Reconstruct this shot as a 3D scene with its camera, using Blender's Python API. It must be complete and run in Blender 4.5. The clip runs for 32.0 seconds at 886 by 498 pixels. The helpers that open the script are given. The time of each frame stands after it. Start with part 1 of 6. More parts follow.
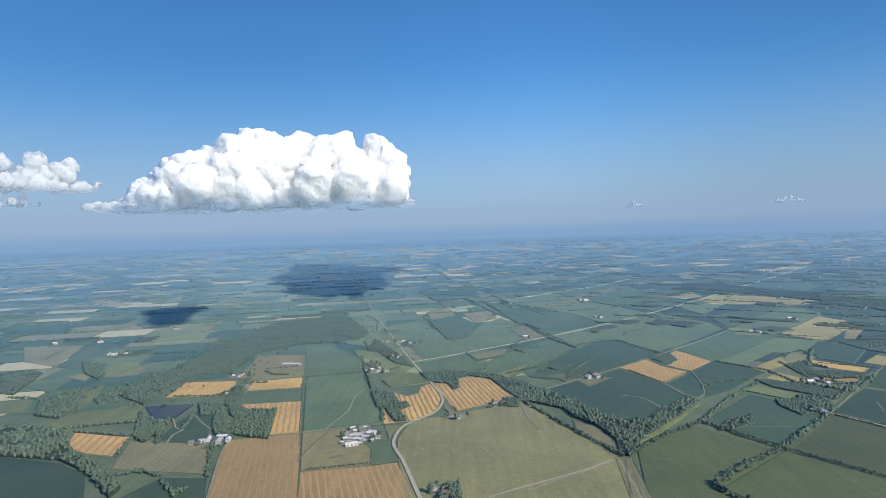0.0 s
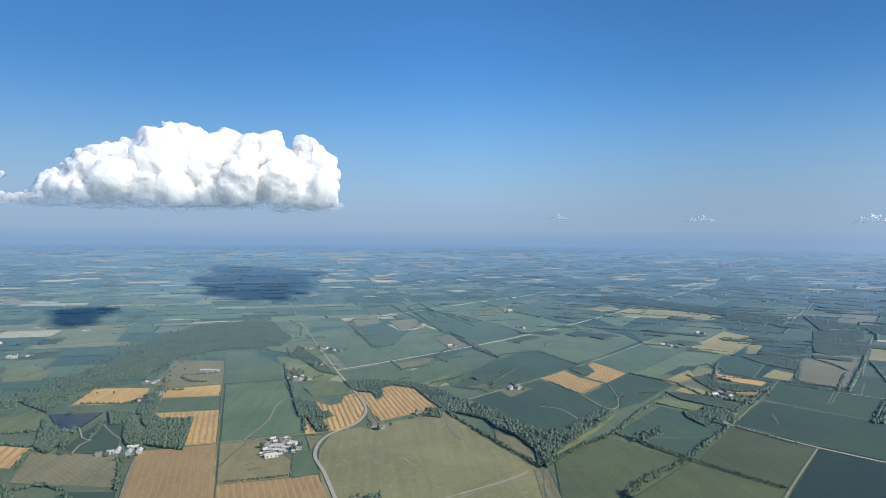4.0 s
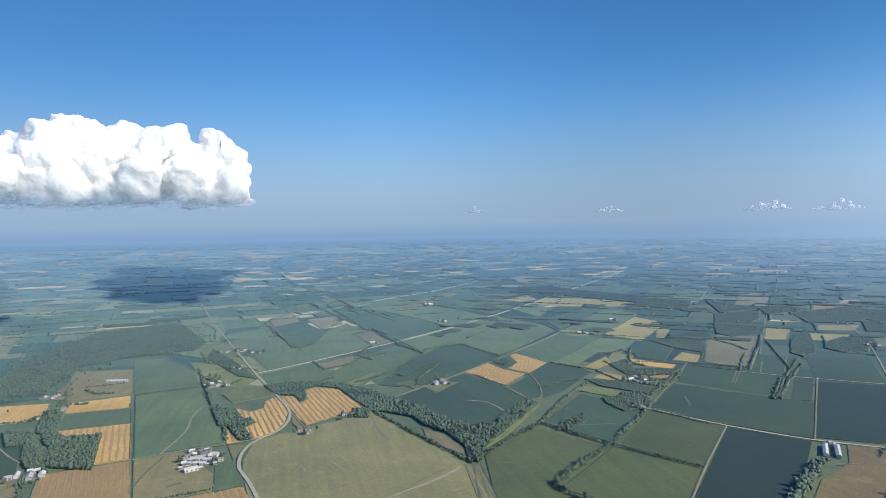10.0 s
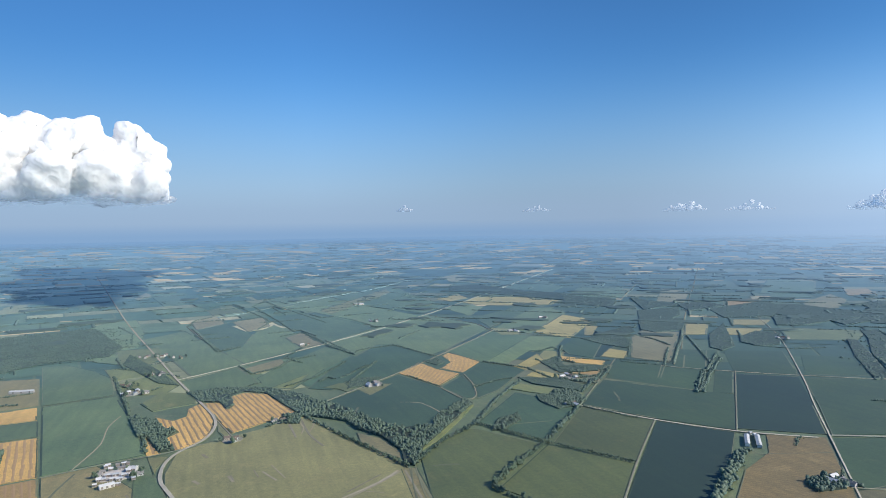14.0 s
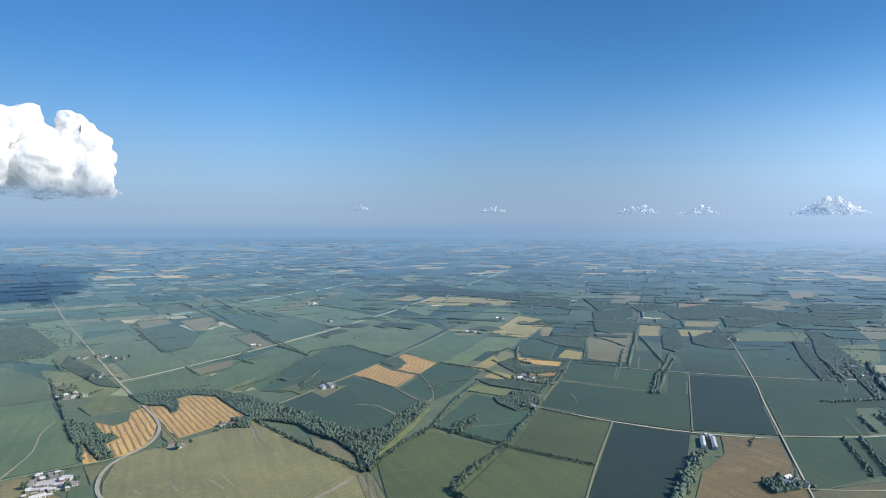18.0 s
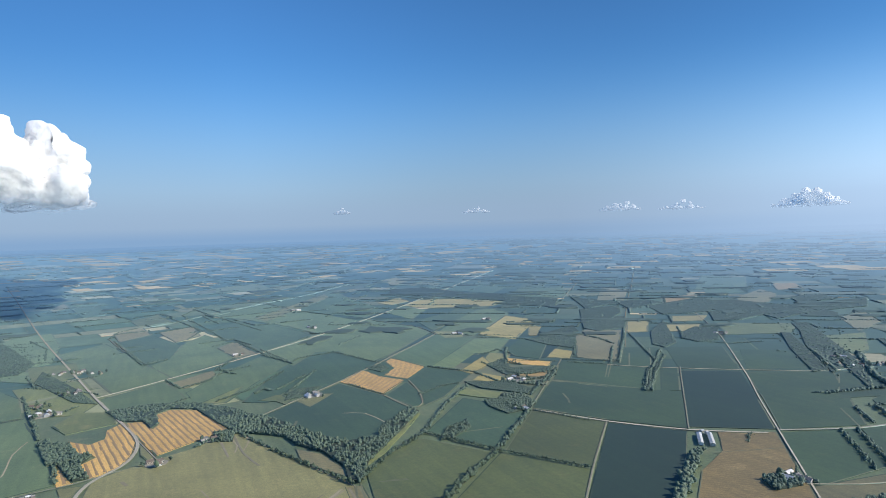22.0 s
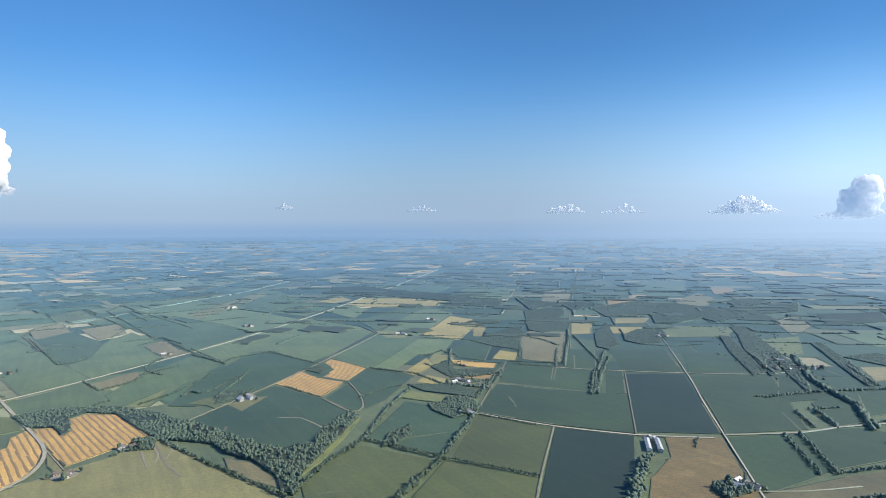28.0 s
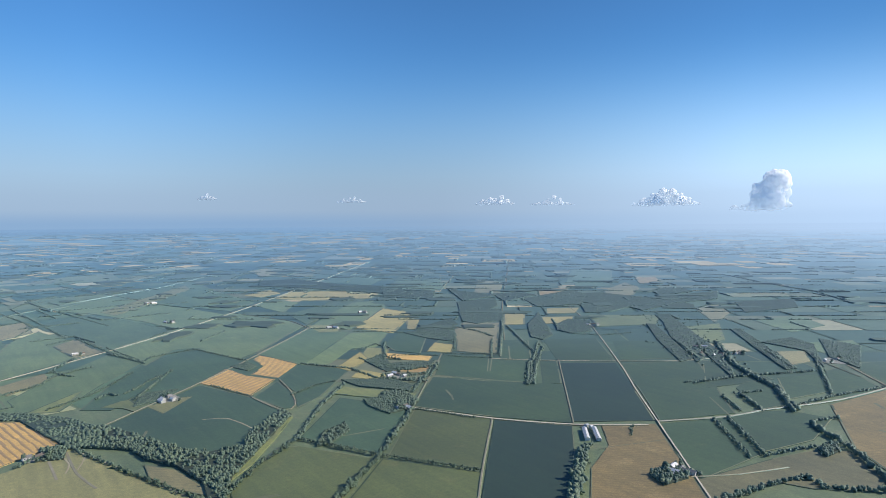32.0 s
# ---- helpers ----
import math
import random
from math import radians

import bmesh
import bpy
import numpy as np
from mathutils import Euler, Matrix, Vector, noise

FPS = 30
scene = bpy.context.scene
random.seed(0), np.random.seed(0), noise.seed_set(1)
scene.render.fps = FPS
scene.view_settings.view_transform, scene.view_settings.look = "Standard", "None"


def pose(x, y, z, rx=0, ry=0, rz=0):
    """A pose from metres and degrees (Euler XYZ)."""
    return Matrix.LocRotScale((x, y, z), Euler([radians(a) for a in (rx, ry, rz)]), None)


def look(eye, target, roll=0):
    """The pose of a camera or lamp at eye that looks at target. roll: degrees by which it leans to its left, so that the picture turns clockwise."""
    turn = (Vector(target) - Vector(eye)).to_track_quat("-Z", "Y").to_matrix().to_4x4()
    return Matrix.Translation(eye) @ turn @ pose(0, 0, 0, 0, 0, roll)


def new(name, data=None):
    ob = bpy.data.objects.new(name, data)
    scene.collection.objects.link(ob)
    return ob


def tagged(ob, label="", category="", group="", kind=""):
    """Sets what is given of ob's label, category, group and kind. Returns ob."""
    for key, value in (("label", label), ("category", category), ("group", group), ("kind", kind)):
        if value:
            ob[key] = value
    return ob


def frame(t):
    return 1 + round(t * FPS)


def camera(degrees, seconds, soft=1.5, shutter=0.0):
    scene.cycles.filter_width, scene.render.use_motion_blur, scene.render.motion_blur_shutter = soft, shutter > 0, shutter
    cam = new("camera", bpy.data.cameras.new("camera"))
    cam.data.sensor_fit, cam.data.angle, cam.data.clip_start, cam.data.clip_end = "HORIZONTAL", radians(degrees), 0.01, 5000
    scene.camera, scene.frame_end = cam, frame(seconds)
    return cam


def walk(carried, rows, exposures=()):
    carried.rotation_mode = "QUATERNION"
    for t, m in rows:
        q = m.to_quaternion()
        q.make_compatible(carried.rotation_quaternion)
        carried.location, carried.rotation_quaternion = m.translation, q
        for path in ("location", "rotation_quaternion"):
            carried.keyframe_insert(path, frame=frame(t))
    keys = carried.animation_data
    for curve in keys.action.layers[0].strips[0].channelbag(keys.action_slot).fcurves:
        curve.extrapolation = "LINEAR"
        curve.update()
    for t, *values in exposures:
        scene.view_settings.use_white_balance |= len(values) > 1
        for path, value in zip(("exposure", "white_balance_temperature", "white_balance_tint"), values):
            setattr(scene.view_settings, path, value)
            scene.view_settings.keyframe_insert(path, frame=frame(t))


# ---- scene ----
cam = camera(70.0, 32.0, soft=0.85)
# seconds, place in metres, and the three angles of pose()
ROWS = [
    (0.0, 14.6, 11.2, 309.3, 89.18, 1.83, 1.13),
    (0.5, 14.9, 9.5, 310.9, 90.44, 2.15, 0.34),
    (1.0, 15.0, 8.0, 312.4, 90.55, 2.84, -0.35),
    (1.5, 14.9, 6.8, 313.9, 91.12, 4.14, -0.55),
    (2.0, 14.6, 5.8, 315.2, 91.47, 3.03, -2.53),
    (2.5, 14.1, 5.0, 316.5, 91.54, -0.14, -4.06),
    (3.0, 13.5, 4.5, 317.7, 91.05, -0.08, -3.75),
    (3.5, 12.7, 4.2, 318.8, 90.31, -0.07, -4.56),
    (5.5, 8.8, 5.0, 322.5, 87.82, -0.05, -7.11),
    (6.0, 7.6, 5.6, 323.3, 87.52, 1.10, -7.32),
    (6.5, 6.5, 6.5, 324.0, 87.50, -0.08, -8.18),
    (7.0, 5.3, 7.5, 324.6, 87.71, -1.41, -8.59),
    (7.5, 4.1, 8.7, 325.1, 87.82, 0.90, -9.12),
    (8.0, 2.9, 10.1, 325.6, 88.10, 0.98, -9.99),
    (8.5, 1.8, 11.6, 326.1, 88.29, 1.59, -10.86),
    (9.0, 0.7, 13.3, 326.4, 88.54, 1.20, -11.29),
    (9.5, -0.3, 15.1, 326.7, 88.91, 0.08, -12.57),
    (10.0, -1.3, 17.1, 327.0, 88.87, 1.00, -13.05),
    (10.5, -2.2, 19.2, 327.2, 89.13, 0.60, -13.84),
    (11.0, -3.0, 21.4, 327.3, 89.29, 0.27, -14.73),
    (11.5, -3.8, 23.8, 327.4, 89.18, 1.92, -14.90),
    (12.0, -4.4, 26.3, 327.5, 88.96, 3.87, -15.58),
    (12.5, -5.0, 28.9, 327.5, 88.80, 3.10, -17.40),
    (13.0, -5.4, 31.6, 327.5, 88.67, 1.98, -18.35),
    (13.5, -5.8, 34.4, 327.4, 88.75, 1.27, -18.82),
    (14.0, -6.0, 37.3, 327.3, 88.68, 0.98, -19.48),
    (14.5, -6.1, 40.3, 327.1, 88.50, 1.37, -20.35),
    (16.5, -5.4, 53.2, 326.1, 88.52, 0.77, -22.83),
    (17.0, -4.9, 56.6, 325.8, 88.62, -0.83, -23.40),
    (17.5, -4.3, 60.1, 325.4, 88.58, -1.21, -23.35),
    (18.0, -3.5, 63.6, 325.0, 88.65, 0.12, -23.52),
    (18.5, -2.7, 67.2, 324.6, 88.60, 0.26, -24.06),
    (19.0, -1.7, 70.9, 324.2, 88.79, -2.46, -24.41),
    (19.5, -0.7, 74.6, 323.7, 88.78, -3.06, -24.37),
    (20.0, 0.5, 78.3, 323.3, 88.73, -2.41, -24.23),
    (20.5, 1.7, 82.1, 322.8, 88.93, -3.09, -23.97),
    (21.0, 3.1, 85.9, 322.3, 88.89, -0.56, -23.59),
    (21.5, 4.5, 89.8, 321.8, 88.90, 1.83, -24.15),
    (22.0, 6.0, 93.6, 321.3, 88.83, 1.79, -25.07),
    (22.5, 7.6, 97.6, 320.8, 88.96, -0.18, -25.68),
    (23.0, 9.2, 101.5, 320.2, 89.12, -1.67, -25.86),
    (23.5, 10.8, 105.4, 319.7, 88.97, -0.66, -25.43),
    (24.0, 12.5, 109.4, 319.2, 88.91, -0.65, -26.03),
    (24.5, 14.2, 113.3, 318.7, 88.78, -0.26, -26.42),
    (25.0, 15.9, 117.3, 318.2, 88.42, 2.43, -27.13),
    (25.5, 17.6, 121.3, 317.6, 88.21, 2.17, -28.07),
    (27.5, 24.1, 137.1, 315.7, 88.77, -0.38, -29.80),
    (28.0, 25.5, 141.1, 315.3, 88.71, 0.43, -30.11),
    (28.5, 26.8, 145.0, 314.9, 88.79, 1.24, -31.20),
    (29.0, 28.0, 148.8, 314.5, 88.91, 0.68, -31.46),
    (29.5, 29.1, 152.7, 314.1, 88.88, -0.45, -31.96),
    (30.0, 29.9, 156.5, 313.8, 89.19, -0.30, -32.59),
    (30.5, 30.6, 160.3, 313.5, 88.90, 3.44, -33.76),
    (31.0, 31.1, 164.1, 313.2, 88.80, 2.96, -35.12),
    (31.5, 31.4, 167.8, 313.0, 88.52, 1.11, -36.17),
    (32.0, 31.4, 171.5, 312.8, 87.93, 0.48, -36.46),
]
walk(cam, [(t, pose(x, y, z, rx, ry, rz)) for t, x, y, z, rx, ry, rz in ROWS],
     exposures=((0.0, 0.41, 6100, 10), (8.0, 0.43, 6100, 10), (13.0, 0.47, 6100, 10), (24.0, 0.50, 6200, 10), (26.5, 0.58, 6280, 10), (28.0, 0.67, 6300, 10), (30.0, 0.69, 6300, 10), (32.0, 0.58, 6300, 10)))

# ---- light ----
SUN_AZ, SUN_EL = radians(128), radians(34)
SUN_DIR = Vector((math.sin(SUN_AZ) * math.cos(SUN_EL), math.cos(SUN_AZ) * math.cos(SUN_EL), math.sin(SUN_EL)))
BAND = ((0.02, 1.02), (0.13, 1.13), (0.26, 1.0), (0.40, 0.80), (0.56, 0.735), (0.76, 1.14))
world = bpy.data.worlds.new("sky")
scene.world = world
world.use_nodes = True
wn, wl = world.node_tree.nodes, world.node_tree.links
sky = wn.new("ShaderNodeTexSky")
sky.sky_type, sky.sun_disc = "NISHITA", False
sky.sun_elevation, sky.sun_rotation = SUN_EL, -SUN_AZ
sky.altitude, sky.air_density, sky.dust_density, sky.ozone_density = 300, 1.3, 0.0, 3.0
deep = wn.new("ShaderNodeMix")
deep.data_type, deep.blend_type, deep.inputs[0].default_value = "RGBA", "MULTIPLY", 1.0
deep.inputs[7].default_value = (0.43, 0.80, 1.18, 1)
wl.new(sky.outputs[0], deep.inputs[6])
# a little deeper on the sun's side, paler away from it
aside, even, dim = wn.new("ShaderNodeVectorMath"), wn.new("ShaderNodeMapRange"), wn.new("ShaderNodeVectorMath")
aside.operation, aside.inputs[1].default_value = "DOT_PRODUCT", (math.sin(SUN_AZ), math.cos(SUN_AZ), 0)
even.interpolation_type, dim.operation = "SMOOTHSTEP", "SCALE"
for k, v in enumerate((-0.9, 0.6, 1.14, 0.80)):
    even.inputs[k + 1].default_value = v
# summer haze: the air pales smoothly towards the horizon
coord, split, fade = wn.new("ShaderNodeTexCoord"), wn.new("ShaderNodeSeparateXYZ"), wn.new("ShaderNodeMapRange")
wl.new(coord.outputs["Generated"], split.inputs[0])
wl.new(split.outputs[2], fade.inputs[0])
fade.interpolation_type = "SMOOTHERSTEP"
for k, v in enumerate((-0.02, 0.30, 0.97, 0.0)):
    fade.inputs[k + 1].default_value = v
hazy = wn.new("ShaderNodeMix")
hazy.data_type = "RGBA"
tone = wn.new("ShaderNodeValToRGB")
for k, (at, c) in enumerate(((0.0, (0.355, 0.472, 0.615)), (0.03, (0.375, 0.488, 0.63)), (0.08, (0.39, 0.52, 0.68)), (0.22, (0.33, 0.50, 0.72)))):
    e = tone.color_ramp.elements[k] if k < 2 else tone.color_ramp.elements.new(at)
    e.position, e.color = at, (*c, 1)
tenfold = wn.new("ShaderNodeVectorMath")
tenfold.operation = "SCALE"
wl.new(split.outputs[2], tone.inputs[0])
wl.new(tone.outputs[0], tenfold.inputs[0])
# the haze is brighter on the sun's side
toward, glare = wn.new("ShaderNodeVectorMath"), wn.new("ShaderNodeMapRange")
toward.operation, toward.inputs[1].default_value = "DOT_PRODUCT", (math.sin(SUN_AZ), math.cos(SUN_AZ), 0)
wl.new(coord.outputs["Generated"], toward.inputs[0])
wl.new(toward.outputs["Value"], glare.inputs[0])
glare.interpolation_type = "SMOOTHSTEP"
for k, v in enumerate((-0.3, 0.95, 10.0, 19.8)):
    glare.inputs[k + 1].default_value = v
wl.new(glare.outputs[0], tenfold.inputs[3])
wl.new(tenfold.outputs[0], hazy.inputs[7])
wl.new(fade.outputs[0], hazy.inputs[0])
wl.new(coord.outputs["Generated"], aside.inputs[0])
wl.new(aside.outputs["Value"], even.inputs[0])
wl.new(even.outputs[0], dim.inputs[3])
wl.new(deep.outputs[2], dim.inputs[0])
wl.new(dim.outputs[0], hazy.inputs[6])
# the air is darkest at a right angle to the sun
across, band = wn.new("ShaderNodeMapRange"), wn.new("ShaderNodeValToRGB")
across.inputs[1].default_value, across.inputs[2].default_value = -1.0, 1.0
wl.new(aside.outputs["Value"], across.inputs[0])
for k, (at, v) in enumerate(BAND):
    e = band.color_ramp.elements[k] if k < 2 else band.color_ramp.elements.new(at)
    e.position, e.color = at, (v, v, v, 1)
band.color_ramp.interpolation = "B_SPLINE"
wl.new(across.outputs[0], band.inputs[0])
shaded = wn.new("ShaderNodeMix")
shaded.data_type, shaded.blend_type, shaded.inputs[0].default_value = "RGBA", "MULTIPLY", 1.0
wl.new(hazy.outputs[2], shaded.inputs[6])
wl.new(band.outputs[0], shaded.inputs[7])
wl.new(shaded.outputs[2], wn["Background"].inputs[0])
wn["Background"].inputs[1].default_value = 0.07
lamp = bpy.data.lights.new("sun", "SUN")
lamp.energy, lamp.angle, lamp.color = 3.9, radians(0.55), (1.0, 0.92, 0.80)
sun = new("sun", lamp)
sun.matrix_world = look(SUN_DIR * 3000, (0, 0, 0))

# ---- materials ----
def nodes(name):
    m = bpy.data.materials.new(name)
    m.use_nodes = True
    return m, m.node_tree.nodes, m.node_tree.links, m.node_tree.nodes["Principled BSDF"]


def ramp(n, stops, hard=False):
    r = n.new("ShaderNodeValToRGB")
    r.color_ramp.interpolation = "CONSTANT" if hard else "LINEAR"
    e = r.color_ramp.elements
    while len(e) < len(stops):
        e.new(0.5)
    for k, (at, c) in enumerate(stops):
        e[k].position, e[k].color = at, (*c, 1)
    return r


def mixed(n, l, kind, fac, a, b):
    x = n.new("ShaderNodeMix")
    x.data_type, x.blend_type = "RGBA", kind
    for socket, v in ((x.inputs[0], fac), (x.inputs[6], a), (x.inputs[7], b)):
        if hasattr(v, "is_output"):
            l.new(v, socket)
        else:
            socket.default_value = v if isinstance(v, float) else (*v, 1)
    return x.outputs[2]


def noise_of(n, l, coord, scale, detail=4.0, rough=0.55):
    t = n.new("ShaderNodeTexNoise")
    t.inputs["Scale"].default_value, t.inputs["Detail"].default_value, t.inputs["Roughness"].default_value = scale, detail, rough
    l.new(coord, t.inputs["Vector"])
    return t.outputs[0]


def haze_gloss(n, l, b, upright=False, tint=(0.58, 0.87, 0.98), share=1.0):
    """Haze put on crops and leaves as gloss, mirroring sky more at flat angles."""
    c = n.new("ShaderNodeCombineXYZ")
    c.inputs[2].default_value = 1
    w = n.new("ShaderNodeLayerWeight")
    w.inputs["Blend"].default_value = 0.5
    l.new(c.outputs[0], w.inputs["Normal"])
    f = ramp(n, HAZE_GLOSS)
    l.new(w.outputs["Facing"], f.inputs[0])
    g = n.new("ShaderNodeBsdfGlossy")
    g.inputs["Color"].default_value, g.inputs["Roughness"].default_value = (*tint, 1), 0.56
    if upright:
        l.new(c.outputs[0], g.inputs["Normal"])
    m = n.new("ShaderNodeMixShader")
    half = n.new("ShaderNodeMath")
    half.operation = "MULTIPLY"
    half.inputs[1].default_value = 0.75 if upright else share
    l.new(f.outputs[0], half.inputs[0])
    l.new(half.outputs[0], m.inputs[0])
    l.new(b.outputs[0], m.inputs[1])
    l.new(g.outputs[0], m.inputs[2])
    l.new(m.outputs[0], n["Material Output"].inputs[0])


# how much haze gloss covers the land, from steep view to flat
HAZE_GLOSS = tuple((at, (v, v, v)) for at, v in ((0.30, 0.03), (0.55, 0.05), (0.70, 0.075), (0.80, 0.115), (0.90, 0.30), (0.94, 0.47), (0.96, 0.60), (0.98, 0.72), (0.99, 0.77), (1.0, 0.84)))


def crop_material(name, low, high, dry, gloss=0.8, rows=0.0, angle=0.0, vary=0.25):
    """Growing or cut crop: broad soil drifts, blotches of dry or thin growth, drill lines."""
    m, n, l, b = nodes(name)
    geo = n.new("ShaderNodeNewGeometry").outputs["Position"]
    info = n.new("ShaderNodeObjectInfo").outputs["Random"]
    broad = ramp(n, ((0.30, tuple(v * 0.86 for v in low)), (0.72, tuple(v * 1.12 for v in high))))
    l.new(noise_of(n, l, geo, 0.006, 5, 0.6), broad.inputs[0])
    blot = ramp(n, ((0.55, (0, 0, 0)), (0.78, (1, 1, 1))))
    l.new(noise_of(n, l, geo, 0.022, 6, 0.7), blot.inputs[0])
    c = mixed(n, l, "MIX", blot.outputs[0], broad.outputs[0], dry)
    fine = ramp(n, ((0.25, (0.72, 0.72, 0.72)), (0.75, (1.22, 1.22, 1.22))))
    l.new(noise_of(n, l, geo, 0.16, 5, 0.75), fine.inputs[0])
    c = mixed(n, l, "MULTIPLY", 1.0, c, fine.outputs[0])
    grain = ramp(n, ((0.3, (0.70, 0.71, 0.72)), (0.7, (1.30, 1.28, 1.26))))
    l.new(noise_of(n, l, geo, 0.7, 3, 0.8), grain.inputs[0])
    c = mixed(n, l, "MULTIPLY", 1.0, c, grain.outputs[0])
    lie = n.new("ShaderNodeMath")
    lie.operation = "GREATER_THAN"
    lie.inputs[1].default_value = 0.5
    l.new(info, lie.inputs[0])
    turn, spin = n.new("ShaderNodeMath"), n.new("ShaderNodeCombineXYZ")
    turn.operation = "MULTIPLY_ADD"
    turn.inputs[1].default_value, turn.inputs[2].default_value = math.pi / 2, 0.74
    l.new(lie.outputs[0], turn.inputs[0])
    l.new(turn.outputs[0], spin.inputs[2])
    drill = n.new("ShaderNodeMapping")
    drill.inputs["Scale"].default_value = (0.09, 0.005, 1)
    l.new(spin.outputs[0], drill.inputs["Rotation"])
    l.new(geo, drill.inputs["Vector"])
    streak = ramp(n, ((0.30, (0.87, 0.88, 0.88)), (0.70, (1.13, 1.12, 1.10))))
    l.new(noise_of(n, l, drill.outputs[0], 1.0, 3, 0.6), streak.inputs[0])
    c = mixed(n, l, "MULTIPLY", 1.0, c, streak.outputs[0])
    if rows:
        mp = n.new("ShaderNodeMapping")
        mp.inputs["Rotation"].default_value[2] = angle
        l.new(geo, mp.inputs["Vector"])
        w = n.new("ShaderNodeTexWave")
        w.inputs["Scale"].default_value, w.inputs["Distortion"].default_value, w.inputs["Detail Scale"].default_value = 0.314 / rows, 1.2, 0.05
        l.new(mp.outputs[0], w.inputs["Vector"])
        s = ramp(n, ((0.2, (0.93, 0.93, 0.93)), (0.8, (1.05, 1.05, 1.05))))
        l.new(w.outputs[0], s.inputs[0])
        c = mixed(n, l, "MULTIPLY", 1.0, c, s.outputs[0])
    each = ramp(n, ((0.0, (1 - vary, 1 - vary, 1 - vary)), (1.0, (1 + vary, 1 + vary, 1 + vary))))
    l.new(info, each.inputs[0])
    c = mixed(n, l, "MULTIPLY", 1.0, c, each.outputs[0])
    l.new(c, b.inputs["Base Color"])
    b.inputs["Roughness"].default_value = gloss
    haze_gloss(n, l, b)
    return m


def plain_material(name, a, b2, scale=0.5, rough=0.7, metal=0.0, island=False, land=False):
    m, n, l, b = nodes(name)
    geo = n.new("ShaderNodeNewGeometry")
    r = ramp(n, ((0.25, a), (0.75, b2)))
    l.new(noise_of(n, l, geo.outputs["Position"], scale, 6, 0.65), r.inputs[0])
    c = r.outputs[0]
    e = ramp(n, ((0.0, (0.72, 0.74, 0.74)), (1.0, (1.25, 1.2, 1.15))))
    l.new(geo.outputs["Random Per Island"] if island else n.new("ShaderNodeObjectInfo").outputs["Random"], e.inputs[0])
    c = mixed(n, l, "MULTIPLY", 1.0, c, e.outputs[0])
    l.new(c, b.inputs["Base Color"])
    b.inputs["Roughness"].default_value, b.inputs["Metallic"].default_value = rough, metal
    if land:
        haze_gloss(n, l, b, upright="leaves" in name, share=0.6 if name in ("closed_canopy", "undergrowth") else 1.0)
    return m


CROPS = {
    "soy": ((0.034, 0.063, 0.023), (0.047, 0.077, 0.024), (0.070, 0.090, 0.029)),
    "darksoy": ((0.010, 0.027, 0.011), (0.015, 0.033, 0.013), (0.022, 0.038, 0.015)),
    "corn": ((0.095, 0.141, 0.057), (0.124, 0.165, 0.064), (0.170, 0.187, 0.075)),
    "beans": ((0.043, 0.078, 0.035), (0.056, 0.093, 0.039), (0.078, 0.108, 0.046)),
    "green": ((0.078, 0.096, 0.026), (0.096, 0.112, 0.030), (0.122, 0.120, 0.036)),
    "olive": ((0.209, 0.197, 0.072), (0.249, 0.226, 0.084), (0.311, 0.259, 0.103)),
    "pasture": ((0.188, 0.170, 0.064), (0.247, 0.200, 0.077), (0.326, 0.229, 0.097)),
    # clover, sward: farther bean and corn greens with haze evened into the colour
    "clover": ((0.080, 0.124, 0.052), (0.104, 0.148, 0.058), (0.136, 0.166, 0.067)),
    "sward": ((0.117, 0.165, 0.064), (0.151, 0.191, 0.071), (0.204, 0.218, 0.084)),
    "meadow": ((0.135, 0.163, 0.048), (0.190, 0.199, 0.060), (0.252, 0.220, 0.080)),
    "wheat": ((0.565, 0.339, 0.088), (0.661, 0.412, 0.114), (0.480, 0.305, 0.096)),
    "stubble": ((0.319, 0.204, 0.064), (0.381, 0.244, 0.076), (0.268, 0.184, 0.064)),
    "barley": ((0.202, 0.194, 0.067), (0.249, 0.232, 0.084), (0.163, 0.168, 0.064)),
    "fallow": ((0.215, 0.189, 0.081), (0.267, 0.227, 0.099), (0.182, 0.173, 0.074)),
    "brown": ((0.168, 0.120, 0.041), (0.209, 0.146, 0.049), (0.324, 0.235, 0.093)),
    "scrubby": ((0.115, 0.105, 0.045), (0.150, 0.130, 0.054), (0.190, 0.160, 0.068)),
    "gold": ((0.330, 0.265, 0.078), (0.395, 0.315, 0.096), (0.235, 0.215, 0.076)),
}
LABELS = {
    "beans": "smooth blue-green bean field with a grassy line through it",
    "soy": "flat blue-green soybean field with faint drill lines", "darksoy": "dense dark green soybean field beside a hedgerow",
    "corn": "even mid-green field of young corn", "green": "large green hay field with faint wheel marks",
    "olive": "broad olive-green field with thin bare patches", "pasture": "dry olive pasture with worn grass",
    "clover": "grey-green soybean field among tree lines", "sward": "even mid-green grass field between lanes",
    "meadow": "light yellow-green meadow between trees", "wheat": "golden ripe wheat field with straw swaths",
    "stubble": "brown cut stubble field with long straw rows", "barley": "pale straw-coloured barley field",
    "fallow": "grey-brown fallow field with weedy strips", "brown": "bare brown field with pale wash marks", "scrubby": "dull olive-brown rough field with darker weedy bands", "gold": "yellow ripening grain field with greener patches",
}
CROP_MATS = {k: crop_material(k, *v, rows=(7.0 if k in ("brown", "fallow") else 0.0), angle=-0.75, vary=(0.10 if k in ("wheat", "stubble", "olive") else 0.16)) for k, v in CROPS.items()}
M_SWATH = plain_material("cut_straw", (0.34, 0.21, 0.088), (0.43, 0.27, 0.118), 0.08, 0.8, land=True)
M_GRAVEL = plain_material("pale_gravel", (0.40, 0.365, 0.29), (0.54, 0.495, 0.40), 0.06, 0.85)
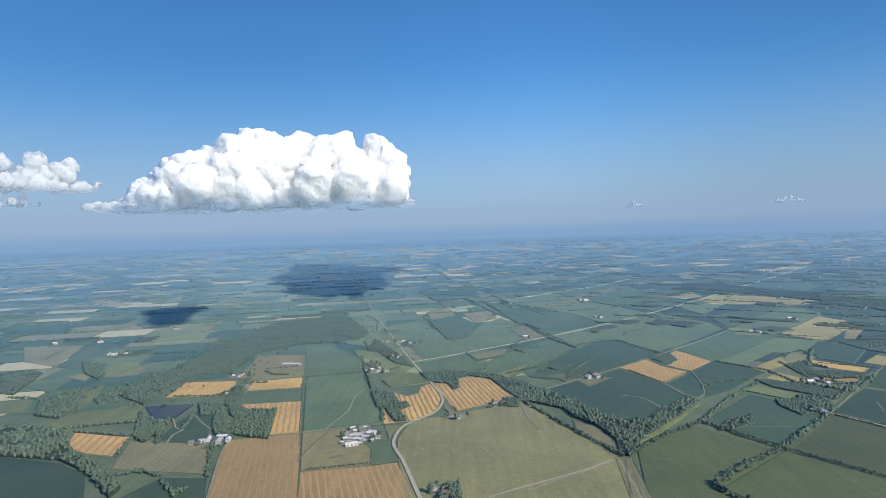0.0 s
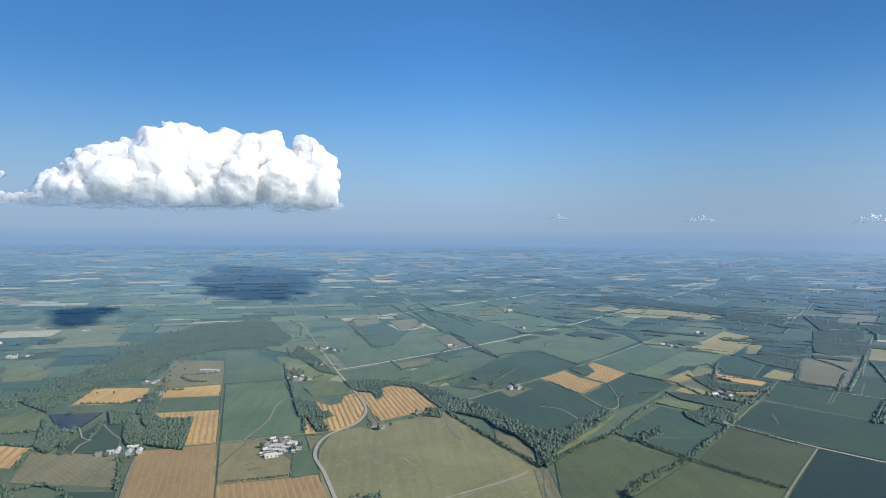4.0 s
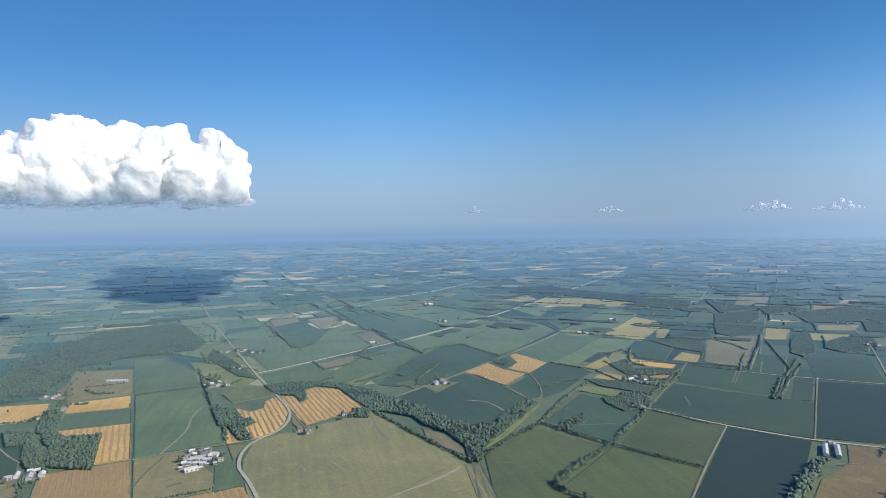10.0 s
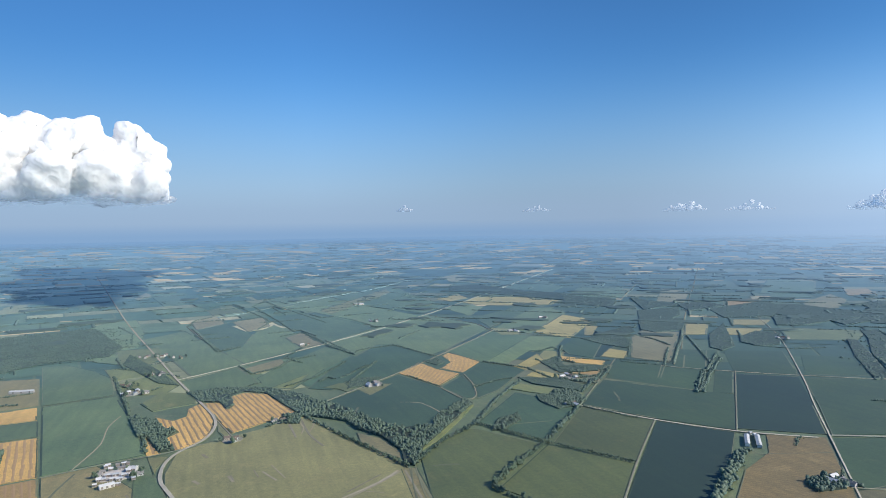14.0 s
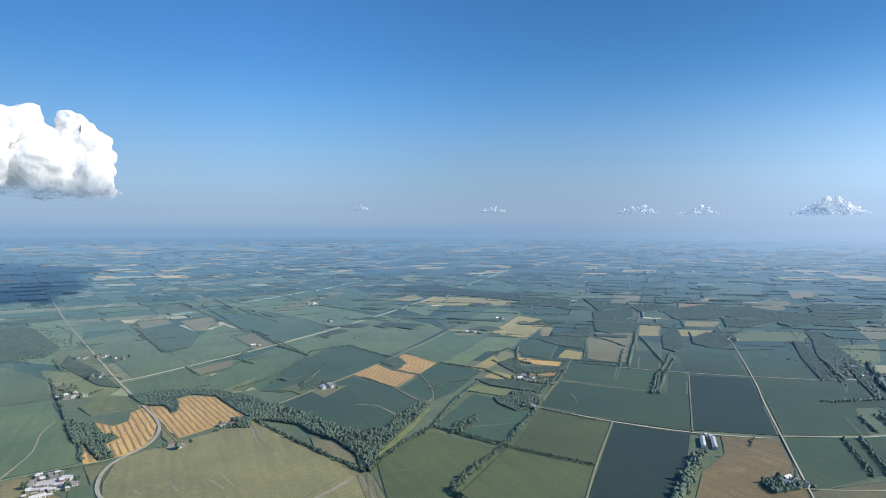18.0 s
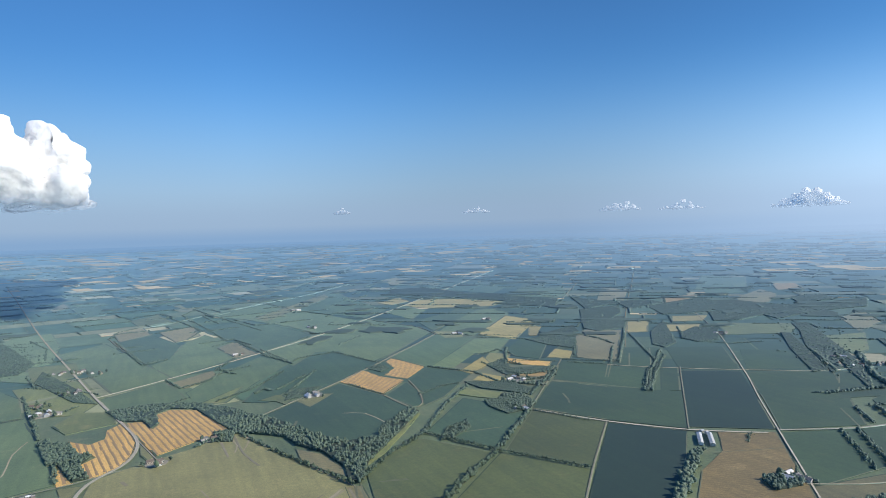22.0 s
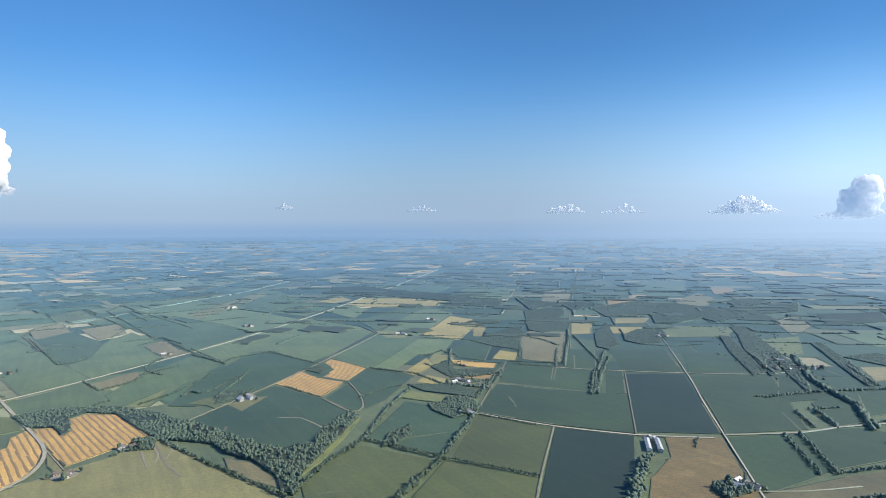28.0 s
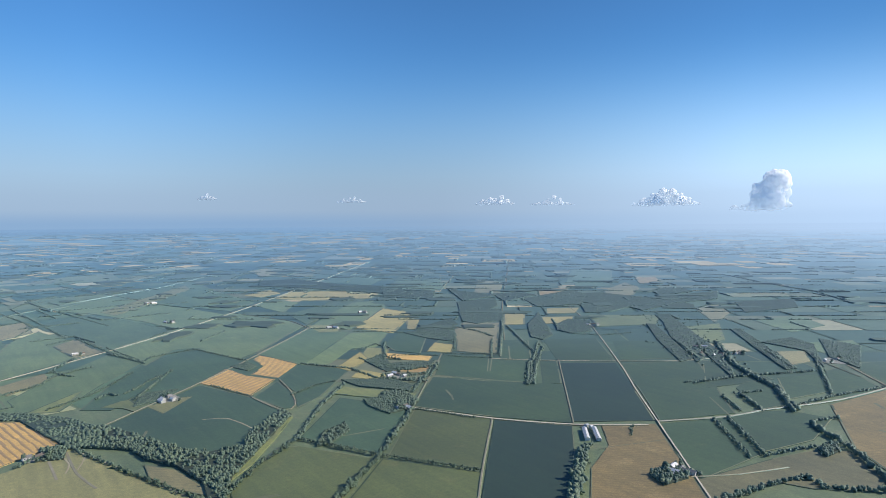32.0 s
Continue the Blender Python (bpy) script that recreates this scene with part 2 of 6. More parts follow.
M_TRACK = plain_material("dirt_track", (0.22, 0.205, 0.15), (0.32, 0.295, 0.22), 0.05, 0.9)
M_PALE = plain_material("cut_stubble_strip", (0.50, 0.43, 0.30), (0.72, 0.64, 0.47), 0.004, 0.85)
M_VERGE = plain_material("dry_verge", (0.09, 0.115, 0.05), (0.16, 0.16, 0.08), 0.05, 0.9, land=True)
M_LEAF = plain_material("tree_leaves", (0.054, 0.086, 0.050), (0.104, 0.138, 0.065), 0.12, 0.65, land=True)
M_WOOD = plain_material("woodland_leaves", (0.057, 0.092, 0.060), (0.103, 0.138, 0.076), 0.05, 0.65, island=True, land=True)
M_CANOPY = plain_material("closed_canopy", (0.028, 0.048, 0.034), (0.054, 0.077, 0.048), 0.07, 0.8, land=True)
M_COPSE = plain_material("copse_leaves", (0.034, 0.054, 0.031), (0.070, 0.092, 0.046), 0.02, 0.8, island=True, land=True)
# near gap filler: the shade between crowns is put into its colour
M_CROWN_SHADE = plain_material("undergrowth", (0.022, 0.034, 0.018), (0.045, 0.060, 0.030), 0.03, 0.9, land=True)
M_BARK = plain_material("bark", (0.07, 0.055, 0.04), (0.13, 0.10, 0.07), 2.0, 0.9)
M_GRASS = crop_material("grass", (0.084, 0.120, 0.054), (0.125, 0.148, 0.064), (0.18, 0.170, 0.090))


def water_material():
    m, n, l, b = nodes("pond_water")
    geo = n.new("ShaderNodeNewGeometry").outputs["Position"]
    r = ramp(n, ((0.3, (0.008, 0.020, 0.032)), (0.7, (0.014, 0.030, 0.046))))
    l.new(noise_of(n, l, geo, 0.03), r.inputs[0])
    l.new(r.outputs[0], b.inputs["Base Color"])
    b.inputs["Roughness"].default_value, b.inputs["IOR"].default_value = 0.2, 1.2
    bump = n.new("ShaderNodeBump")
    bump.inputs["Strength"].default_value = 0.15
    l.new(noise_of(n, l, geo, 0.5), bump.inputs["Height"])
    l.new(bump.outputs[0], b.inputs["Normal"])
    return m


def patchwork_material(name, depth, straw):
    """Far fields, each island of the mesh one crop."""
    m, n, l, b = nodes(name)
    geo = n.new("ShaderNodeNewGeometry")
    tones = ((0.0, (0.060, 0.108, 0.054)), (0.14, (0.080, 0.132, 0.058)), (0.28, (0.046, 0.090, 0.052)), (0.40, (0.110, 0.155, 0.066)),
             (0.53, (0.064, 0.112, 0.055)), (0.64, (0.140, 0.172, 0.076)), (0.75, (0.054, 0.098, 0.054)), (1 - straw * 1.0, (0.205, 0.208, 0.098)),
             (1 - straw * 0.45, (0.48, 0.43, 0.24)), (1 - straw * 0.2, (0.30, 0.30, 0.145)))
    pick = ramp(n, [(at, tuple(v * depth for v in c)) for at, c in tones], hard=True)
    l.new(geo.outputs["Random Per Island"], pick.inputs[0])
    fine = ramp(n, ((0.25, (0.7, 0.7, 0.7)), (0.75, (1.25, 1.25, 1.25))))
    l.new(noise_of(n, l, geo.outputs["Position"], 0.03, 6, 0.75), fine.inputs[0])
    l.new(mixed(n, l, "MULTIPLY", 1.0, pick.outputs[0], fine.outputs[0]), b.inputs["Base Color"])
    b.inputs["Roughness"].default_value = 0.8
    haze_gloss(n, l, b)
    return m


M_WATER = water_material()
# one set of tones: left lot scaled up, right lot down with less straw
M_FAR = {-1: patchwork_material("far_crops", 1.1, 0.18), 1: patchwork_material("far_dark_crops", 0.74, 0.12)}

M_DITCH = plain_material("rank_ditch_grass", (0.030, 0.052, 0.026), (0.060, 0.085, 0.038), 0.08, 0.9, land=True)
M_STRIP = plain_material("grassy_waterway", (0.11, 0.125, 0.064), (0.19, 0.185, 0.10), 0.05, 0.9, land=True)

# ---- the lie of the land ----
# Flat farmland to 2 km. Past that the plan is drawn in towards a rim at 4.6 km that rises
# to eye level, so that a horizon tens of kilometres off stays within the lens's reach.
MID, EYE, FLAT, SPAN = Vector((0, 50)), 327.0, 2000.0, 2700.0


def lay(x, y, up=0.0):
    d = Vector((x, y)) - MID
    far = d.length
    if far <= FLAT:
        return Vector((x, y, up))
    q = far - FLAT
    k = (FLAT + q / (1 + q / SPAN)) / far
    return Vector((MID.x + d.x * k, MID.y + d.y * k, EYE * (1 - k) + up))


def shrink(x, y):
    """How much smaller a thing at this place of the plan is drawn."""
    far = (Vector((x, y)) - MID).length
    if far <= FLAT:
        return 1.0
    q = far - FLAT
    return (FLAT + q / (1 + q / SPAN)) / far


def mesh_of(name, verts, faces, mat, smooth=False):
    me = bpy.data.meshes.new(name)
    me.from_pydata([tuple(v) for v in verts], [], faces)
    me.materials.append(mat)
    if smooth:
        me.shade_smooth()
    me.update()
    return me


def part(name, bm, material, parent, label=""):
    me = bpy.data.meshes.new(name)
    bm.to_mesh(me)
    bm.free()
    me.materials.append(material)
    ob = new(name, me)
    ob.parent = parent
    if label:
        tagged(ob, label)
    return ob


def build_ground():
    rings = [0.0] + [60.0 * k for k in range(1, 33)] + [2000 + 52 * k for k in range(0, 51)]
    turns, verts, faces = 144, [(MID.x, MID.y, -0.6)], []
    for r in rings[1:]:
        if r <= FLAT:
            far = r
        else:
            s = r - FLAT
            far = FLAT + s / (1 - s / SPAN)
        for k in range(turns):
            a = 2 * math.pi * k / turns
            verts.append(lay(MID.x + far * math.sin(a), MID.y + far * math.cos(a), -0.6 - (0.8 if r > FLAT else 0)))
    for k in range(turns):
        faces.append((0, 1 + (k + 1) % turns, 1 + k))
        for j in range(len(rings) - 2):
            a, b = 1 + j * turns + k, 1 + j * turns + (k + 1) % turns
            faces.append((a, b, b + turns, a + turns))
    tagged(new("ground", mesh_of("ground", verts, faces, M_GRASS)), "wide level farmland of rough green grass", "ground", kind="structure")


build_ground()


def far_fields():
    """Hundreds of fields out to the horizon, in two lots with the lie of the two road grids."""
    rng = random.Random(4)
    hedges, lanes, groves = [], [], []
    for turn, side in ((radians(12.5), -1), (radians(-40), 1)):
        verts, faces = [], []
        u, v = Vector((math.cos(turn), math.sin(turn))), Vector((-math.sin(turn), math.cos(turn)))
        for lo, hi, dv in ((1450, 5200, (80, 230)), (5200, 13000, (160, 470)), (13000, 42000, (900, 2400)), (42000, 90000, (4000, 9000))):
            y = -hi * 0.1 if side < 0 else -hi * 0.6
            while y < hi * 1.3:
                depth = rng.uniform(*dv)
                x = -hi * 1.5
                while x < hi * 1.5:
                    wide = rng.uniform(110, 330) * (1 if hi < 6000 else 1.6 if hi < 20000 else 3.0 if hi < 50000 else 9.0)
                    gap = 6 if hi < 6000 else 14
                    base = u * x + v * y
                    mid = base + u * wide / 2 + v * depth / 2
                    az = math.degrees(math.atan2(mid.x - MID.x, mid.y - MID.y))
                    ok = lo <= (mid - MID).length < hi and ((-48 < az < 14) if side < 0 else (14 <= az < 92))
                    if ok:
                        x0, x1, y0, y1 = gap / 2, wide - gap / 2, gap / 2, depth - gap / 2
                        cuts = 3 if hi < 20000 else 2
                        at = len(verts)
                        for j in range(cuts + 1):
                            for i in range(cuts + 1):
                                p = base + u * (x0 + (x1 - x0) * i / cuts) + v * (y0 + (y1 - y0) * j / cuts)
                                verts.append(lay(p.x, p.y, (0.0 if side < 0 else 0.05) + lo * 2e-5 + (0.0 if p.length < FLAT else 0.3)))
                        for j in range(cuts):
                            for i in range(cuts):
                                a = at + j * (cuts + 1) + i
                                faces.append((a, a + 1, a + cuts + 2, a + cuts + 1))
                        share, least, most = (0.16, 12, 40) if hi < 6000 else (0.36, 90, 330) if hi < 20000 else (0.45, 500, 1700) if hi < 50000 else (0.3, 2500, 6000)
                        if (mid - MID).length > 2500 and rng.random() < share:
                            lanes.append((base, base + u * wide * rng.uniform(0.15, 0.7), rng.uniform(least, most)))
                        if 2100 < (mid - MID).length < 30000 and rng.random() < (0.16 if side < 0 else 0.24):
                            groves.append((base + u * wide * rng.uniform(0.2, 0.8) + v * depth * rng.uniform(0.1, 0.9), u, v, wide * rng.uniform(0.15, 0.5), depth * rng.uniform(0.12, 0.4)))
                        if hi < 50000:
                            if rng.random() < (0.55 if hi < 14000 else 0.3):
                                hedges.append((base, base + u * wide))
                            if hi < 14000 and rng.random() < 0.3:
                                hedges.append((base, base + v * depth))
                    x += wide
                y += depth
        tagged(new("far_fields", mesh_of("far_fields", verts, faces, M_FAR[side])), "patchwork of distant green and straw-coloured fields", "fields", kind="stuff")
    # far woods: low ragged mounds of canopy
    verts, faces = [], []
    for c, u, v, w, d in groves:
        at, n = len(verts), 14
        bends = [rng.uniform(0.55, 1.15) for _ in range(n)]
        for up, grow in ((0.2, 1.0), (4.5, 0.93)):
            for k in range(n):
                a = 2 * math.pi * k / n
                square = min(1.3, 1 / max(abs(math.cos(a)), abs(math.sin(a))))
                p = c + (u * math.cos(a) * w + v * math.sin(a) * d) * square * bends[k] * grow
                verts.append(lay(p.x, p.y, up + (rng.uniform(-0.8, 0.8) if up > 1 else 0)))
        verts.append(lay(c.x, c.y, 5.0))
        for k in range(n):
            j = (k + 1) % n
            faces += [(at + k, at + j, at + n + j, at + n + k), (at + n + k, at + n + j, at + 2 * n)]
    tagged(new("far_woods", mesh_of("far_woods", verts, faces, M_COPSE)), "dark woods and copses between distant fields", "woods", kind="stuff")
    verts, faces = [], []
    for a, c, w in lanes:
        side = (c - a).orthogonal().normalized() * w / 2
        n = max(2, int((c - a).length / 120))
        for i in range(n + 1):
            p = a.lerp(c, i / n)
            verts += [lay(*(p - side), 0.9), lay(*(p + side), 0.9)]
            if i:
                k = len(verts)
                faces.append((k - 4, k - 2, k - 1, k - 3))
    tagged(new("far_lanes", mesh_of("far_lanes", verts, faces, M_PALE)), "pale cut strips and bare lanes between distant fields", "lanes", kind="stuff")
    return hedges


FAR_HEDGES = far_fields()

# ---- fields, ponds and roads ----
LEVEL, BEDS, TOP = [0.0], [], 1.3


def inside(p, poly):
    hit = False
    for (x0, y0), (x1, y1) in zip(poly, poly[1:] + poly[:1]):
        if (y0 > p[1]) != (y1 > p[1]) and p[0] < (x1 - x0) * (p[1] - y0) / (y1 - y0) + x0:
            hit = not hit
    return hit


def slab(poly, low, high):
    """A flat bed of crop with an upright edge, following the land."""
    bm = bmesh.new()
    face = bm.faces.new([bm.verts.new((x, y, 0)) for x, y in poly])
    face.normal_update()
    if sum(a[0] * b[1] - b[0] * a[1] for a, b in zip(poly, poly[1:] + poly[:1])) < 0:
        face.normal_flip()
        face.normal_update()
    rim = list(face.verts)
    if max((Vector(p) - MID).length for p in poly) > FLAT - 100:
        bmesh.ops.triangulate(bm, faces=bm.faces[:])
        for _ in range(4):
            long = [e for e in bm.edges if e.calc_length() > 110]
            if not long:
                break
            bmesh.ops.subdivide_edges(bm, edges=long, cuts=1)
            bmesh.ops.triangulate(bm, faces=bm.faces[:])
    edges = [e for e in bm.edges if e.is_boundary]
    made = bmesh.ops.extrude_edge_only(bm, edges=edges)["geom"]
    skirt = {v for v in made if isinstance(v, bmesh.types.BMVert)}
    for v in bm.verts:
        far = (Vector(v.co[:2]) - MID).length > FLAT
        v.co = lay(v.co.x, v.co.y, low if v in skirt else high + (0.6 if far else 0))
    bm.normal_update()
    for f in bm.faces:
        if f.normal.z < -0.05:
            f.normal_flip()
    return bm


def field(crop, poly, rows=0):
    LEVEL[0] += 0.004
    BEDS.append((poly, 0.15 + LEVEL[0]))
    ob = new("crop_field", None)
    ob.location = (*poly[0], 0) if (Vector(poly[0]) - MID).length < FLAT else lay(*poly[0])
    here = Matrix.Translation(-ob.location)
    bm = slab(poly, -0.5, 0.15 + LEVEL[0])
    bm.transform(here)
    part("crop", bm, CROP_MATS[crop], ob)
    margins(ob, poly, here, 0.15 + LEVEL[0])
    if rows:
        straw_rows(ob, poly, rows, here, 0.15 + LEVEL[0])
    return tagged(ob, LABELS[crop], "field", group="fields", kind="structure")


def margins(ob, poly, here, z):
    """Narrow uncut edges of dry grass along some sides of a field."""
    rng = random.Random(int(abs(poly[0][0]) * 3 + abs(poly[0][1])))
    edge, ditch = ([], []), ([], [])
    mid = Vector((sum(p[0] for p in poly), sum(p[1] for p in poly))) / len(poly)
    for p, q in zip(poly, poly[1:] + poly[:1]):
        p, q = Vector(p), Vector(q)
        long, draw = (q - p).length, rng.random()
        if draw < 0.2 or long < 20:
            continue
        verts, faces = edge if draw < 0.58 else ditch
        side = (q - p).orthogonal().normalized() * rng.uniform(0.5, 1.1) * (1 if (mid - MID).length < 1200 else 1.7 if (mid - MID).length < 1800 else 3.2)
        if side.dot(mid - p) < 0:
            side = -side
        n = max(1, int(long / 30))
        skip = rng.uniform(0, 0.3)
        for i in range(n):
            if rng.random() < skip:
                continue
            k = len(verts)
            for s in (i / n, (i + 1) / n):
                c = p.lerp(q, s)
                far = 0.64 if (c - MID).length > FLAT else 0.04
                verts += [lay(*(c + side * 0.2), z + far), lay(*(c + side * rng.uniform(1.7, 2.4)), z + far)]
            faces.append((k, k + 2, k + 3, k + 1))
    for (verts, faces), name, mat, label in ((edge, "field_margin", M_STRIP, "narrow strip of dry grass"), (ditch, "ditch_edge", M_DITCH, "dark rank grass along a ditch")):
        if verts:
            m = new(name, mesh_of(name, [here @ Vector(v) for v in verts], faces, mat))
            m.parent = ob
            tagged(m, label)


def straw_rows(ob, poly, step, here, z):
    """Long low swaths of straw that follow the longest edge of the field."""
    a, b = max(zip(poly, poly[1:] + poly[:1]), key=lambda e: (e[1][0] - e[0][0]) ** 2 * 0.25 + (e[1][1] - e[0][1]) ** 2)
    along = Vector((b[0] - a[0], b[1] - a[1])).normalized()
    across = Vector((-along.y, along.x))
    rng = random.Random(len(poly) * 7 + int(abs(poly[0][0])))
    us = [Vector(p).dot(across) for p in poly]
    verts, faces = [], []
    u = min(us) + step
    while u < max(us):
        cuts = []
        for p, q in zip(poly, poly[1:] + poly[:1]):
            pu, qu = Vector(p).dot(across), Vector(q).dot(across)
            if (pu > u) != (qu > u):
                f = (u - pu) / (qu - pu)
                cuts.append((Vector(p) * (1 - f) + Vector(q) * f).dot(along))
        cuts.sort()
        for s0, s1 in zip(cuts[::2], cuts[1::2]):
            s = s0 + 4
            while s < s1 - 6:
                e = min(s + rng.uniform(18, 34), s1 - 4)
                w = step * rng.uniform(0.18, 0.30)
                o = rng.uniform(-0.7, 0.7)
                c0, c1 = across * (u + o) + along * s, across * (u + o + rng.uniform(-0.5, 0.5)) + along * e
                k = len(verts)
                for c in (c0, c1):
                    verts += [lay(*(c - across * w), z - 0.05), lay(*c, z + 0.22), lay(*(c + across * w), z - 0.05)]
                faces += [(k, k + 1, k + 4, k + 3), (k + 1, k + 2, k + 5, k + 4)]
                s = e + rng.uniform(-1, 1.5)
        u += step
    if verts:
        me = mesh_of("straw_swath", [here @ Vector(v) for v in verts], faces, M_SWATH)
        s = new("straw_swath", me)
        s.parent = ob
        tagged(s, "rows of cut straw", kind="stuff")


def pond(kind, poly):
    ob = new("pond", None)
    ob.location = (*poly[0], 0)
    bm = slab(poly, -0.6, TOP)
    bm.transform(Matrix.Translation(-ob.location))
    part("water_surface", bm, M_WATER, ob)
    tagged(ob, "dark blue pond with grassy banks", "pond", kind="structure")


def ribbon(pts, half, z, foot=0.6, drop=0.4):
    """A strip along a line, smoothed at its bends."""
    line = [Vector(p) for p in pts]
    fine = []
    for i in range(len(line) - 1):
        p0, p1, p2, p3 = line[max(i - 1, 0)], line[i], line[i + 1], line[min(i + 2, len(line) - 1)]
        n = max(2, int((p2 - p1).length / 25))
        for k in range(n):
            t = k / n
            fine.append(0.5 * (2 * p1 + (p2 - p0) * t + (2 * p0 - 5 * p1 + 4 * p2 - p3) * t * t + (3 * p1 - p0 - 3 * p2 + p3) * t ** 3))
    fine.append(line[-1])
    verts, faces = [], []
    for i, p in enumerate(fine):
        d = (fine[min(i + 1, len(fine) - 1)] - fine[max(i - 1, 0)]).normalized()
        s = Vector((-d.y, d.x)) * half
        far = 0.8 if (p - MID).length > FLAT else 0
        verts += [lay(*(p + s * (1 + foot / half)), z - drop), lay(*(p + s), z + far), lay(*(p - s), z + far), lay(*(p - s * (1 + foot / half)), z - drop)]
        if i:
            k = 4 * i
            faces += [(k - 4 + j, k + j, k + j + 1, k - 3 + j) for j in range(3)]
    return verts, faces


def road(kind, pts, width=8.0):
    verts, faces = ribbon(pts, width / 2, TOP + (0.08 if kind == "gravel" else 0.05), 0.3, 0.1)
    ob = tagged(new("road", mesh_of("road", verts, faces, M_GRAVEL if kind == "gravel" else M_TRACK)),
                "pale gravel country road between fields" if kind == "gravel" else "narrow dirt farm track along a field edge", "road", kind="structure")
    verts, faces = ribbon(pts, width / 2 + 0.25, TOP, 0.5, 0.6)
    verge = new("grass_verge", mesh_of("grass_verge", verts, faces, M_VERGE))
    verge.parent = ob


STRIPS = []


def strip(kind, pts, width=4.0):
    """A grassy waterway or a worn line that winds through a crop."""
    z = max([0.3] + [h for poly, h in BEDS for p in pts if inside(p, poly)]) + 0.05
    STRIPS.append(z)
    verts, faces = ribbon(pts, width / 2, z + 0.004 * len(STRIPS), 0.4, 0.06)
    tagged(new("grass_strip", mesh_of("grass_strip", verts, faces, M_TRACK if kind == "pale" else M_STRIP)), "pale grassy waterway winding through a crop", "grass strip", kind="structure")

# ---- trees ----
def blob(rng, rough=0.28, levels=1):
    """A leafy clump: a ball with a torn, uneven skin."""
    bm = bmesh.new()
    bmesh.ops.create_icosphere(bm, subdivisions=levels, radius=1.0)
    for v in bm.verts:
        v.co *= 1 + rng.uniform(-rough, rough)
    return bm


def crown_mesh(rng, k):
    """A broad crown of a dozen clumps with loose sprays of leaves round them."""
    bm = bmesh.new()
    for i in range(11):
        h = rng.uniform(0.30, 0.92)
        reach = (0.36 if h < 0.75 else 0.2) * rng.uniform(0.3, 1.0)
        a = rng.uniform(0, 2 * math.pi)
        c = Vector((math.cos(a) * reach, math.sin(a) * reach, h))
        b = blob(rng, 0.22, 2)
        r = rng.uniform(0.13, 0.23)
        b.transform(Matrix.Translation(c) @ Matrix.Diagonal((r, r, r * rng.uniform(0.7, 1.0), 1)))
        me = bpy.data.meshes.new("clump")
        b.to_mesh(me)
        b.free()
        bm.from_mesh(me)
        bpy.data.meshes.remove(me)
        for _ in range(14):
            d = Vector((rng.gauss(0, 1), rng.gauss(0, 1), rng.gauss(0, 1))).normalized()
            p = c + d * r * rng.uniform(1.0, 1.25)
            s = rng.uniform(0.03, 0.06)
            t = d.orthogonal().normalized() * s
            w = (d * 0.5 + Vector((rng.uniform(-1, 1), rng.uniform(-1, 1), rng.uniform(-1, 1)))).normalized() * s
            bm.faces.new([bm.verts.new(p + q) for q in (t, w, -t, -w)])
    me = bpy.data.meshes.new("crown")
    bm.to_mesh(me)
    bm.free()
    me.materials.append(M_LEAF)
    return me


def trunk_mesh(rng, k):
    """A tapered trunk with four limbs."""
    bm = bmesh.new()
    stem = bmesh.ops.create_cone(bm, cap_ends=True, segments=7, radius1=0.034, radius2=0.014, depth=0.62)["verts"]
    bmesh.ops.translate(bm, verts=stem, vec=(0, 0, 0.31))
    for i in range(4):
        a = i * 1.57 + rng.uniform(-0.4, 0.4)
        limb = bmesh.ops.create_cone(bm, cap_ends=True, segments=5, radius1=0.014, radius2=0.005, depth=0.34)["verts"]
        m = pose(0, 0, rng.uniform(0.3, 0.5)) @ Matrix.Rotation(a, 4, "Z") @ Matrix.Rotation(rng.uniform(0.6, 0.95), 4, "Y") @ Matrix.Translation((0, 0, 0.17))
        bmesh.ops.transform(bm, matrix=m, verts=limb)
    me = bpy.data.meshes.new("trunk")
    bm.to_mesh(me)
    bm.free()
    me.materials.append(M_BARK)
    return me


tree_rng = random.Random(11)
CROWNS = [crown_mesh(tree_rng, k) for k in range(9)]
TRUNKS = [trunk_mesh(tree_rng, k) for k in range(4)]
WILD = []
for _k in range(16):
    _vs, _fs, _n = [], [], 0
    for _c, _r, _l in ((Vector((0, 0, -0.1)), 0.74, 2), (Vector((0.3, 0.2, 0.3)), 0.54, 1), (Vector((-0.3, -0.15, 0.42)), 0.48, 1)):
        _b = blob(tree_rng, 0.27, _l)
        _j = Vector((tree_rng.uniform(-0.3, 0.3), tree_rng.uniform(-0.3, 0.3), tree_rng.uniform(-0.12, 0.2)))
        _vs += [v.co * _r + _c + _j for v in _b.verts]
        _fs += [[v.index + _n for v in f.verts] for f in _b.faces]
        _n = len(_vs)
        _b.free()
    WILD.append((np.array([v[:] for v in _vs]), np.array(_fs)))
LONE = []
for _k in range(10):
    _b = blob(tree_rng, 0.36)
    LONE.append((np.array([v.co[:] for v in _b.verts]), np.array([[v.index for v in f.verts] for f in _b.faces])))
    _b.free()
TREES = [0]


